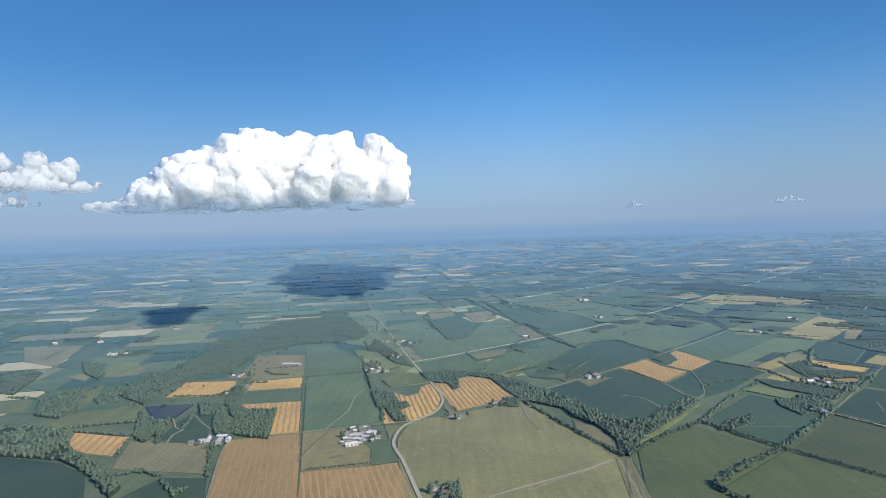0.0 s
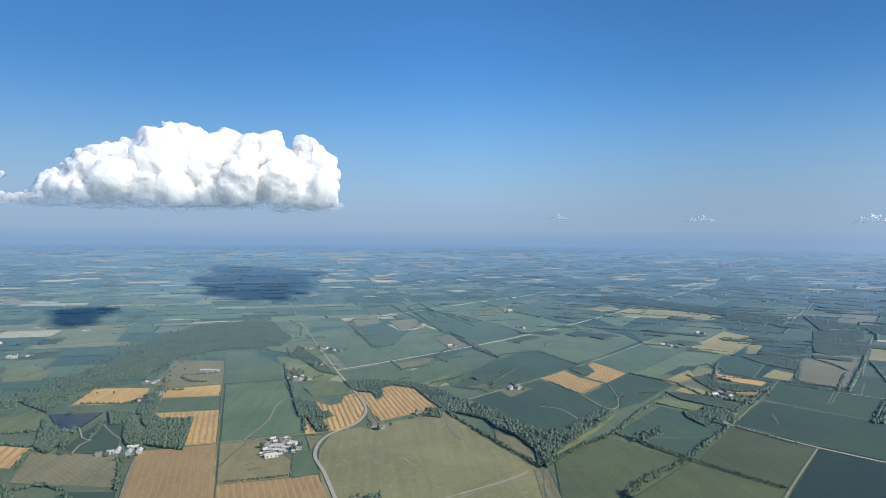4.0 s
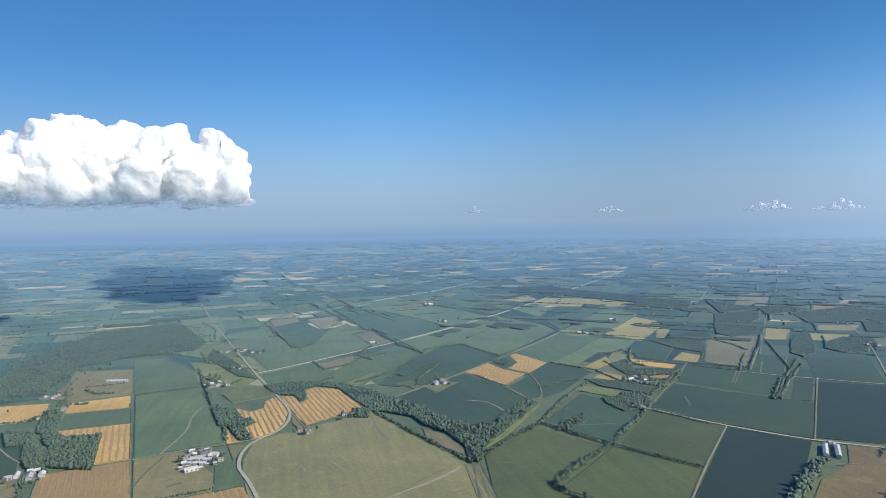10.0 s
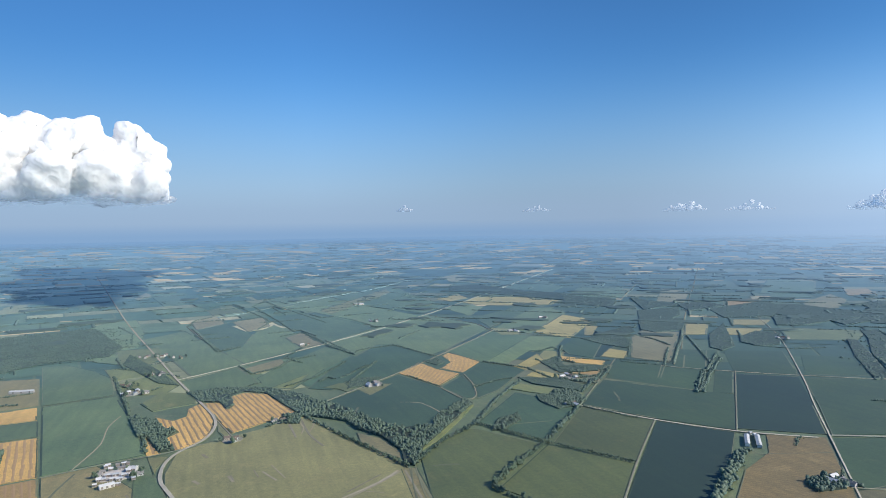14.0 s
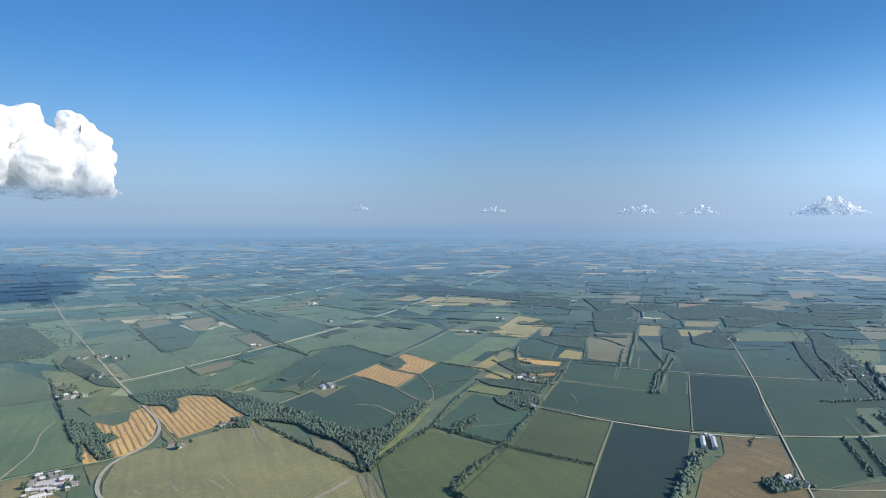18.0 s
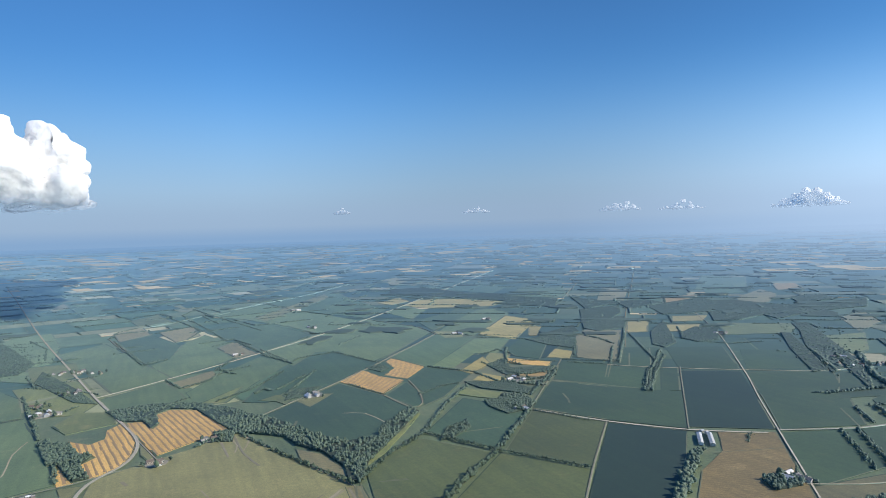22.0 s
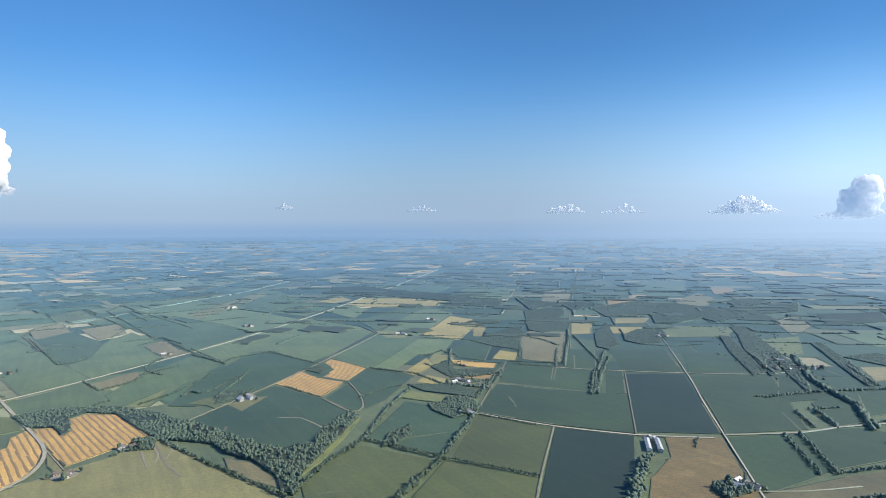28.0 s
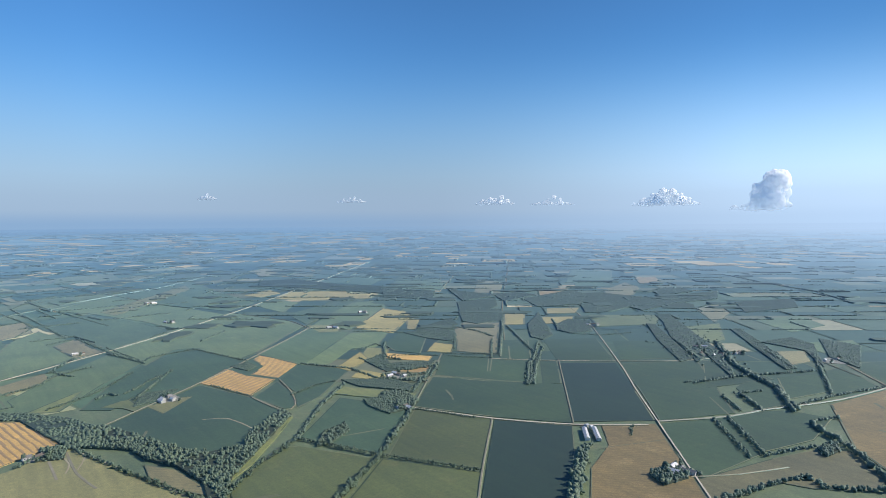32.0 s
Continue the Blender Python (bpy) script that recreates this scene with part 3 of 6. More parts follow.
def tree(x, y, tall, wide, name="hedgerow_tree", label="broad dark green leafy tree beside a field"):
    """One tree of the hedgerows: an Empty at its foot, trunk and crown under it."""
    TREES[0] += 1
    ob = new(name, None)
    k = shrink(x, y)
    ob.matrix_basis = Matrix.Translation(lay(x, y, -0.3)) @ Matrix.Rotation(tree_rng.uniform(0, 6.28), 4, "Z") @ Matrix.Diagonal((wide * k, wide * k, tall * k, 1))
    for name, me in (("trunk", tree_rng.choice(TRUNKS)), ("crown", tree_rng.choice(CROWNS))):
        new(name, me).parent = ob
    return tagged(ob, label if tall > 6 else "low rounded green shrub on a field edge", "tree" if tall > 6 else "shrub", group=name.replace("_", " ") + "s")


def thicket(name, spots, label, category):
    """Many trees that nobody could count, as one mesh. spots: x, y, height, width."""
    vs, fs, at = [], [], 0
    for x, y, tall, wide in spots:
        co, fa = tree_rng.choice(WILD if (Vector((x, y)) - MID).length < 1150 else LONE)
        a, k = tree_rng.uniform(0, 6.28), shrink(x, y)
        c, s = math.cos(a), math.sin(a)
        p = lay(x, y)
        q = np.empty_like(co)
        q[:, 0] = p.x + (co[:, 0] * c - co[:, 1] * s) * wide * 0.5 * k
        q[:, 1] = p.y + (co[:, 0] * s + co[:, 1] * c) * wide * 0.5 * k
        q[:, 2] = p.z + (co[:, 2] * 0.5 + 0.48) * tall * k
        vs.append(q)
        fs.append(fa + at)
        at += len(co)
    if not vs:
        return None
    vs, fs = np.concatenate(vs), np.concatenate(fs)
    me = bpy.data.meshes.new(name)
    me.vertices.add(len(vs))
    me.vertices.foreach_set("co", vs.ravel())
    me.loops.add(fs.size)
    me.loops.foreach_set("vertex_index", fs.ravel().astype(np.int32))
    me.polygons.add(len(fs))
    me.polygons.foreach_set("loop_start", np.arange(0, fs.size, 3, dtype=np.int32))
    me.materials.append(M_WOOD)
    if math.hypot(*(np.mean(vs[:, :2], axis=0) - MID)) > 1500:
        me.shade_smooth()
    me.update(calc_edges=True)
    return tagged(new(name, me), label, category, kind="stuff")


FAR_SPOTS = []


def hedge(kind, pts, size=1.0):
    line = [Vector(p) for p in pts]
    for a, b in zip(line, line[1:]):
        s, long = 0.0, (b - a).length
        while s < long:
            p = a.lerp(b, s / long) + Vector((tree_rng.gauss(0, 1.6), tree_rng.gauss(0, 1.6)))
            tall = 8.6 * size * tree_rng.uniform(0.5, 1.25)
            far = (p - MID).length
            tall *= 1.0 if far < 900 else 0.8
            wide = tall * tree_rng.uniform(0.75, 1.15)
            if far < 1050 and TREES[0] < 300:
                tree(p.x, p.y, tall, wide)
            else:
                FAR_SPOTS.append((p.x, p.y, tall, wide))
            if tree_rng.random() < 0.45:
                low = tall * tree_rng.uniform(0.25, 0.5)
                FAR_SPOTS.append((p.x + tree_rng.uniform(-4, 4), p.y + tree_rng.uniform(-4, 4), low, low * 1.5))
            s += wide * tree_rng.uniform(0.4, 0.95) * (1 if far < 1600 else 1.3) * (0.8 if size > 0.9 else 1)


def wood(kind, poly, size=1.0):
    """A wood: the outline filled with crowns, smaller and sparser at its rim."""
    xs, ys = [p[0] for p in poly], [p[1] for p in poly]
    mid = (Vector((sum(xs) / len(xs), sum(ys) / len(ys))) - MID).length
    step = 5.6 * max(size, 0.5) * (0.8 if mid < 1150 else 0.8 if mid < 1900 else 1.2 if mid < 2800 else 2.2)
    area = (max(xs) - min(xs)) * (max(ys) - min(ys))
    large = area > 60000
    spots = []
    y = min(ys)
    while y < max(ys):
        x = min(xs)
        while x < max(xs):
            p = (x + tree_rng.uniform(-0.45, 0.45) * step, y + tree_rng.uniform(-0.45, 0.45) * step)
            thin = noise.noise((p[0] * 0.016, p[1] * 0.016, 3.0)) + 0.5 * noise.noise((p[0] * 0.05, p[1] * 0.05, 7.0))
            if tree_rng.random() < (0.95 if not large or thin > -0.12 else 0.25) and inside(p, poly):
                tall = 7.4 * size * tree_rng.choice((0.55, 0.8, 0.9, 1.0, 1.1, 1.35)) * tree_rng.uniform(0.85, 1.15)
                spots.append((p[0], p[1], tall * (0.9 if mid < 1300 else 0.62), step * tree_rng.uniform(1.0, 1.75)))
                if area > 250000 and tree_rng.random() < 0.16:
                    spots.append((p[0] + tree_rng.gauss(0, 38), p[1] + tree_rng.gauss(0, 38), tall * 0.7, step * tree_rng.uniform(0.7, 1.3)))
            x += step
        y += step * 0.9
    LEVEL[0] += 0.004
    # dark sheet raised among the crowns so that the gaps read as deep
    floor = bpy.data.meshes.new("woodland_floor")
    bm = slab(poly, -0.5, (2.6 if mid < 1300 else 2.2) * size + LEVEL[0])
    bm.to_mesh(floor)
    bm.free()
    floor.materials.append(M_CROWN_SHADE if mid < 1300 else M_CANOPY)
    tagged(new("woodland_floor", floor), "raised dark sheet filling the gaps between woodland crowns", "undergrowth", kind="structure")
    thicket("woodland", spots, "dense dark green broadleaf woodland with uneven crowns", "woods")


# ---- buildings ----
M_WALL = {
    "white": plain_material("white_siding", (0.42, 0.42, 0.40), (0.58, 0.57, 0.54), 0.3, 0.6),
    "red": plain_material("red_barn_board", (0.17, 0.075, 0.06), (0.24, 0.10, 0.08), 0.3, 0.8),
    "brick": plain_material("buff_brick", (0.34, 0.30, 0.25), (0.44, 0.385, 0.32), 0.4, 0.8),
    "grey": plain_material("grey_siding", (0.38, 0.38, 0.37), (0.48, 0.47, 0.45), 0.3, 0.7),
}
M_ROOF = {
    "white": plain_material("white_metal_roof", (0.44, 0.45, 0.46), (0.58, 0.58, 0.58), 0.15, 0.5),
    "grey": plain_material("grey_shingle", (0.16, 0.16, 0.165), (0.25, 0.245, 0.24), 0.4, 0.85),
    "steel": plain_material("dull_steel_roof", (0.46, 0.48, 0.50), (0.60, 0.61, 0.62), 0.15, 0.45),
    "brown": plain_material("brown_shingle", (0.12, 0.10, 0.085), (0.19, 0.16, 0.135), 0.4, 0.85),
}
M_PANE = plain_material("window_glass", (0.02, 0.03, 0.04), (0.04, 0.05, 0.06), 1.0, 0.08)
M_DOOR = plain_material("painted_door", (0.16, 0.14, 0.12), (0.24, 0.22, 0.2), 1.0, 0.6)
M_YARD = plain_material("pale_farmyard", (0.17, 0.155, 0.11), (0.30, 0.275, 0.22), 0.06, 0.9, land=True)
M_CONCRETE_YARD = plain_material("mottled_concrete_yard", (0.26, 0.25, 0.235), (0.52, 0.50, 0.48), 0.12, 0.85)
M_CONCRETE = plain_material("concrete", (0.42, 0.41, 0.38), (0.56, 0.55, 0.52), 0.3, 0.85)


def box(w, d, h, at=(0, 0, 0)):
    bm = bmesh.new()
    bmesh.ops.create_cube(bm, size=1.0)
    bm.transform(Matrix.Translation((at[0], at[1], at[2] + h / 2)) @ Matrix.Diagonal((w, d, h, 1)))
    return bm


def gable_walls(w, d, h, rise):
    bm = bmesh.new()
    v = [bm.verts.new(c) for c in ((-w / 2, -d / 2, -0.5), (w / 2, -d / 2, -0.5), (w / 2, d / 2, -0.5), (-w / 2, d / 2, -0.5),
                                   (-w / 2, -d / 2, h), (w / 2, -d / 2, h), (w / 2, d / 2, h), (-w / 2, d / 2, h), (-w / 2, 0, h + rise), (w / 2, 0, h + rise))]
    for f in ((0, 1, 5, 4), (2, 3, 7, 6), (1, 2, 6, 9, 5), (3, 0, 4, 8, 7), (3, 2, 1, 0)):
        bm.faces.new([v[i] for i in f])
    return bm


def roof_slab(w, d, h, rise, side):
    """One slope of a gable roof, 0.25 m thick, with eaves."""
    bm = bmesh.new()
    e, x = 0.5, w / 2 + 0.5
    drop = rise / (d / 2) * e
    low, top = (side * (d / 2 + e), h - drop + 0.05), (0, h + rise + 0.05)
    ring = []
    for s in (-x, x):
        ring.append([bm.verts.new((s, y, z + t)) for (y, z), t in ((low, 0), (top, 0), (top, 0.25), (low, 0.25))])
    for i in range(4):
        bm.faces.new((ring[0][i], ring[0][(i + 1) % 4], ring[1][(i + 1) % 4], ring[1][i]))
    bm.faces.new(ring[0][::-1])
    bm.faces.new(ring[1])
    bmesh.ops.recalc_face_normals(bm, faces=bm.faces[:])
    return bm


def building(name, x, y, turn, w, d, h, rise, wall, roof, label, windows=0, doors=1, vents=0):
    ob = new(name, None)
    k = shrink(x, y)
    ob.matrix_basis = Matrix.Translation(lay(x, y, 0.6)) @ Matrix.Rotation(turn, 4, "Z") @ Matrix.Scale(k, 4)
    part("wall", gable_walls(w, d, h, rise), M_WALL[wall], ob)
    for s in (-1, 1):
        part("roof_slope", roof_slab(w, d, h, rise, s), M_ROOF[roof], ob)
    for i in range(doors):
        part("door", box(2.8 if name != "house" else 1.0, 0.12, min(h - 0.4, 3.2 if name != "house" else 2.1), ((i + 0.5) * w / doors - w / 2, -d / 2 - 0.05, 0)), M_DOOR, ob)
    for i in range(windows):
        for s in (-1, 1):
            part("window", box(1.2, 0.1, 1.3, ((i + 0.5) * w / windows - w / 2 + 0.9, s * (d / 2 + 0.05), 1.0)), M_PANE, ob)
    for i in range(vents):
        part("ridge_vent", box(1.2, 0.8, 0.7, ((i + 0.5) * w / vents - w / 2, 0, h + rise)), M_ROOF["steel"], ob)
    if name == "house":
        part("chimney", box(0.9, 0.9, 1.8, (w * 0.28, 0.6, h + rise - 0.7)), M_WALL["brick"], ob)
    return tagged(ob, label, "house" if name == "house" else "barn" if "barn" in name else "shed")


def silo(x, y, r, h):
    ob = new("silo", None)
    ob.matrix_basis = Matrix.Translation(lay(x, y, 0.4)) @ Matrix.Scale(shrink(x, y), 4)
    bm = bmesh.new()
    bmesh.ops.create_cone(bm, cap_ends=True, segments=20, radius1=r, radius2=r, depth=h)
    bm.transform(Matrix.Translation((0, 0, h / 2)))
    part("drum", bm, M_CONCRETE, ob)
    bm = bmesh.new()
    bmesh.ops.create_uvsphere(bm, u_segments=20, v_segments=8, radius=r * 1.03)
    bmesh.ops.delete(bm, geom=[v for v in bm.verts if v.co.z < -0.01], context="VERTS")
    bm.transform(Matrix.Translation((0, 0, h)) @ Matrix.Diagonal((1, 1, 0.6, 1)))
    part("dome", bm, M_ROOF["steel"], ob)
    tagged(ob, "round concrete farm silo with a steel dome", "silo")


farm_rng = random.Random(5)


def yard(x, y, turn, w, d, mat=M_YARD):
    u, v = Vector((math.cos(turn), math.sin(turn))), Vector((-math.sin(turn), math.cos(turn)))
    c = Vector((x, y))
    poly = []
    for k in range(14):
        a = 2 * math.pi * k / 14
        p = c + u * math.copysign(abs(math.cos(a)) ** 0.6, math.cos(a)) * w / 2 * farm_rng.uniform(0.85, 1.1) + v * math.copysign(abs(math.sin(a)) ** 0.6, math.sin(a)) * d / 2 * farm_rng.uniform(0.85, 1.1)
        poly.append((p.x, p.y))
    LEVEL[0] += 0.004
    ob = new("farmyard", None)
    ob.location = lay(x, y)
    bm = slab(poly, -0.5, 0.17 + LEVEL[0])
    bm.transform(Matrix.Translation(-ob.location))
    part("yard_surface", bm, mat, ob)
    tagged(ob, "pale worn gravel farmyard round buildings", "yard", kind="structure")


HOUSES = (("white", "grey", "white house with a grey shingle roof among trees"), ("brick", "brown", "buff brick house with a brown roof"),
          ("grey", "grey", "grey-sided house with a dark shingle roof"), ("white", "brown", "white house with a brown roof beside a road"))
SHEDS = (("grey", "grey", "low grey farm shed with a dark roof"), ("white", "white", "white farm shed with a bright metal roof"), ("grey", "steel", "grey farm shed with a steel roof"), ("white", "steel", "white barn with a dull steel roof"))


def farm(kind, pts, n=4, spread=26.0, turn=0.2, silos=0, ground=True, leafy=4):
    """A farmstead: a house first, then sheds about the yard, and a few shade trees."""
    x, y = pts[0]
    big = 0.8 if (Vector((x, y)) - MID).length < FLAT else 1.0
    if ground:
        yard(x, y, turn, spread * 2.0, spread * 1.6)
    for i in range(n):
        a = farm_rng.uniform(0, 0.6) + i * 2.4
        r = spread * math.sqrt((i + 0.4) / n)
        px, py = x + r * math.cos(a), y + r * 0.8 * math.sin(a)
        t = turn + farm_rng.choice((0, math.pi / 2))
        if kind == "homes" or i == 0:
            wall, roof, label = farm_rng.choice(HOUSES)
            building("house", px, py, t, farm_rng.uniform(10, 14) * big, farm_rng.uniform(7.5, 9) * big, 4.2 * big, 2.6 * big, wall, roof, label, windows=3)
        else:
            wall, roof, label = farm_rng.choice(SHEDS)
            building("barn" if i % 2 else "machine_shed", px, py, t, farm_rng.uniform(9, 22) * big, farm_rng.uniform(7, 11) * big, 4.5 * big, 2.6 * big, wall, roof, label, windows=0, doors=2)
    for i in range(silos):
        silo(x + spread * 0.4 + i * 5.5, y + spread * 0.25, 2.0, 9)
    for i in range(leafy):
        a, r = farm_rng.uniform(0, 6.28), spread * farm_rng.uniform(0.8, 1.3)
        tall = farm_rng.uniform(7, 12)
        tree(x + r * math.cos(a), y + r * math.sin(a), tall, tall * 0.95, "shade_tree", "tall green shade tree beside farm buildings")


def long_barns(kind, pts, n=2, length=60.0, wide=13.0, gap=22.0, turn=0.0, ground=True):
    """Long low livestock barns with bright metal roofs, side by side."""
    x, y = pts[0]
    if ground:
        yard(x, y, turn, length * 1.12, gap * n * 1.15)
    for i in range(n):
        o = (i - (n - 1) / 2) * gap
        building("long_barn", x - math.sin(turn) * o, y + math.cos(turn) * o, turn, length, wide, 3.6, 2.4, "white", "white",
                 "long low white livestock barn with a bright metal roof", windows=0, doors=3, vents=6)


def barn(kind, pts, wide=8.0, tall=3.4):
    """A long low barn from one end to the other."""
    a, b = Vector(pts[0]), Vector(pts[1])
    d = b - a
    building("long_barn", *((a + b) / 2), math.atan2(d.y, d.x), d.length, wide, tall, wide * 0.2, "white", "white",
             "long low white livestock barn with a bright metal roof", windows=0, doors=3, vents=6)


def shed(kind, pts, w=9.0, d=7.0, turn=0.15):
    wall, roof, label = {"white": ("white", "white", "small white farm shed with a bright roof"), "grey": ("grey", "steel", "grey farm shed with a steel roof"),
                         "red": ("red", "steel", "red board shed with a dull steel roof"), "dark": ("grey", "grey", "low grey farm shed with a dark roof")}[kind]
    building("machine_shed", *pts[0], turn, w * 0.82, d * 0.82, 3.0, d * 0.18, wall, roof, label, doors=2)


def yard_at(kind, pts, w=40.0, d=30.0, turn=0.15):
    yard(*pts[0], turn, w, d, M_CONCRETE_YARD if kind == "concrete" else M_YARD)


# ---- plan ----
field("stubble", [(-360, 1011), (-250, 1040), (-210, 867), (-186, 760), (-301, 769)], rows=9)
field("stubble", [(-207, 862), (-79, 892), (-40, 749), (-185, 760)], rows=9)
field("pasture", [(-247, 1040), (-180, 1063), (-120, 950), (-113, 875), (-208, 867)])
field("corn", [(-128, 1021), (-95, 982), (-75, 896), (-112, 877)])
field("corn", [(-449, 1934), (-389, 1932), (-308, 1813), (-255, 1710), (-223, 1526), (-346, 1483)])
field("corn", [(-343, 1470), (-218, 1512), (-173, 1338), (-120, 1089), (-249, 1049)])
field("wheat", [(-465, 1442), (-352, 1472), (-328, 1370), (-446, 1355)])
field("corn", [(-443, 1340), (-323, 1359), (-300, 1258), (-418, 1247)])
field("wheat", [(-416, 1234), (-298, 1249), (-252, 1046), (-299, 1036), (-330, 1188), (-370, 1166)], rows=10)
field("pasture", [(-555, 1796), (-416, 1771), (-352, 1489), (-464, 1459), (-519, 1490), (-524, 1620)])
field("wheat", [(-617, 1453), (-497, 1452), (-473, 1359), (-498, 1314), (-602, 1309), (-608, 1377)])
pond("water", [(-603, 1236), (-512, 1246), (-510, 1202), (-506, 1102), (-549, 1154)])
field("soy", [(-487, 1184), (-460, 1227), (-386, 997), (-481, 1021), (-491, 1107)])
field("wheat", [(-647, 1076), (-529, 1040), (-508, 945), (-558, 962), (-613, 993)], rows=14)
field("fallow", [(-520, 1016), (-382, 1000), (-330, 861), (-482, 891)])
field("soy", [(-394, 854), (-329, 849), (-301, 769), (-420, 779)])
field("soy", [(-744, 967), (-685, 957), (-572, 921), (-505, 868), (-456, 781), (-613, 794)])
field("meadow", [(-752, 1119), (-728, 1204), (-657, 1235), (-656, 1344), (-572, 1146), (-676, 1101)])
field("meadow", [(-813, 1365), (-812, 1480), (-753, 1338), (-730, 1212)])
field("meadow", [(-980, 1312), (-890, 1337), (-839, 1225), (-902, 1205)])
field("barley", [(-919, 1668), (-801, 1671), (-778, 1553), (-854, 1533)])
field("meadow", [(-233, 1637), (-139, 1714), (-80, 1612), (-122, 1485), (-205, 1510)])
field("corn", [(-990, 1450), (-969, 1575), (-947, 1624), (-891, 1385)])
field("barley", [(-960, 1549), (-932, 1622), (-869, 1488)])
field("corn", [(-64, 1567), (64, 1679), (85, 1599), (148, 1456), (11, 1430), (-41, 1449)])
field("wheat", [(-125, 1307), (-91, 1268), (-70, 1290), (-69, 1344), (-46, 1383), (-22, 1248), (-27, 1178), (-44, 1121), (-79, 1092), (-98, 1160), (-77, 1190), (-88, 1216), (-104, 1213)], rows=10)
field("wheat", [(-43, 1377), (-6, 1364), (1, 1307), (13, 1337), (8, 1406), (35, 1434), (80, 1402), (97, 1334), (115, 1289), (120, 1235), (6, 1150), (-19, 1255)], rows=10)
field("wheat", [(-134, 1183), (-125, 1179), (-98, 1087), (-117, 1082)], rows=10)
field("barley", [(-115, 1073), (-87, 1069), (-98, 1022), (-100, 995)])
field("olive", [(-75, 1080), (-35, 1111), (62, 1159), (129, 1223), (239, 884), (209, 742), (191, 629), (-49, 725), (-83, 948), (-86, 993)])
field("pasture", [(226, 888), (249, 882), (221, 605), (192, 617)])
field("green", [(267, 925), (370, 1026), (394, 1015), (457, 908), (321, 783), (351, 705), (319, 615), (211, 659)])
field("green", [(464, 899), (540, 780), (421, 654), (362, 704), (326, 775)])
field("green", [(626, 1063), (695, 943), (547, 787), (477, 905)])
field("soy", [(791, 1237), (857, 1134), (951, 1025), (783, 846), (704, 950), (636, 1076)])
field("soy", [(938, 1404), (1081, 1244), (920, 1060), (864, 1142), (800, 1245)])
field("soy", [(1080, 1216), (1109, 1188), (958, 1032), (921, 1050)])
field("darksoy", [(695, 935), (772, 838), (687, 757), (520, 613), (424, 653)])
field("beans", [(187, 1287), (266, 1361), (383, 1466), (431, 1319), (444, 1199), (399, 1114), (359, 1112), (331, 1061), (281, 1063), (246, 1122), (214, 1221)])
field("wheat", [(386, 1485), (471, 1591), (486, 1484), (519, 1418), (437, 1328)], rows=8)
field("wheat", [(553, 1642), (584, 1681), (628, 1542), (529, 1427), (495, 1494), (546, 1552)], rows=8)
field("barley", [(262, 1368), (318, 1398), (349, 1389), (277, 1303)])
field("beans", [(167, 1414), (244, 1592), (345, 1770), (473, 1851), (536, 1633), (387, 1491), (278, 1372), (261, 1462), (211, 1382)])
field("beans", [(523, 1403), (620, 1514), (685, 1404), (534, 1237), (472, 1195), (512, 1303)])
field("beans", [(434, 1307), (518, 1399), (505, 1295), (471, 1205), (450, 1206)])
field("beans", [(413, 1050), (560, 1209), (601, 1129), (610, 1066), (471, 916), (427, 1014)])
field("barley", [(749, 1480), (838, 1599), (874, 1546), (794, 1438)])
hedge("tree", [(815, 1589), (877, 1624), (881, 1552)], size=0.6)
hedge("tree", [(829, 1472), (874, 1444), (924, 1400)], size=0.6)
hedge("tree", [(745, 1397), (807, 1359), (830, 1278)], size=0.65)
field("corn", [(68, 1564), (149, 1717), (281, 1914), (338, 1774), (234, 1604), (139, 1427), (83, 1444)])
field("meadow", [(90, 1452), (169, 1546), (191, 1562), (136, 1429)])
field("corn", [(-95, 1600), (32, 1707), (61, 1574), (72, 1460), (1, 1483), (-72, 1496)])
field("darksoy", [(1087, 1164), (1191, 1088), (1021, 906), (895, 774), (788, 853)])
field("brown", [(811, 814), (881, 763), (800, 678), (734, 605), (674, 543), (562, 624), (659, 705), (745, 746)])
field("soy", [(1190, 1074), (1353, 983), (1033, 718), (900, 771), (1034, 907)])
field("soy", [(886, 760), (998, 714), (903, 617), (875, 597), (753, 598), (743, 621)])
field("soy", [(1008, 713), (1074, 696), (1113, 675), (1127, 608), (996, 580), (894, 599)])
field("scrubby", [(729, 604), (875, 581), (960, 561), (987, 528), (914, 461), (864, 455), (816, 504), (801, 543), (688, 550), (680, 556)])
field("brown", [(1117, 594), (1206, 644), (1397, 622), (1521, 561), (975, 388), (919, 445), (1002, 530)])
field("soy", [(1329, 794), (1434, 758), (1285, 684), (1182, 704)])
field("soy", [(1251, 817), (1279, 786), (1143, 690), (1087, 702), (1189, 803)])
field("soy", [(1472, 761), (1542, 755), (1407, 639), (1275, 668)])
field("soy", [(1575, 757), (1727, 702), (1531, 564), (1429, 628)])
field("fallow", [(1562, 906), (1634, 870), (1525, 829), (1475, 844)])
field("soy", [(1404, 1266), (1528, 1155), (1375, 1005), (1226, 1099)])
field("soy", [(1271, 1394), (1402, 1319), (1205, 1099), (1100, 1177)])
field("soy", [(1163, 1474), (1261, 1402), (1128, 1274), (1040, 1228), (1000, 1287)])
field("soy", [(1367, 981), (1380, 900), (1310, 790), (1144, 837)])

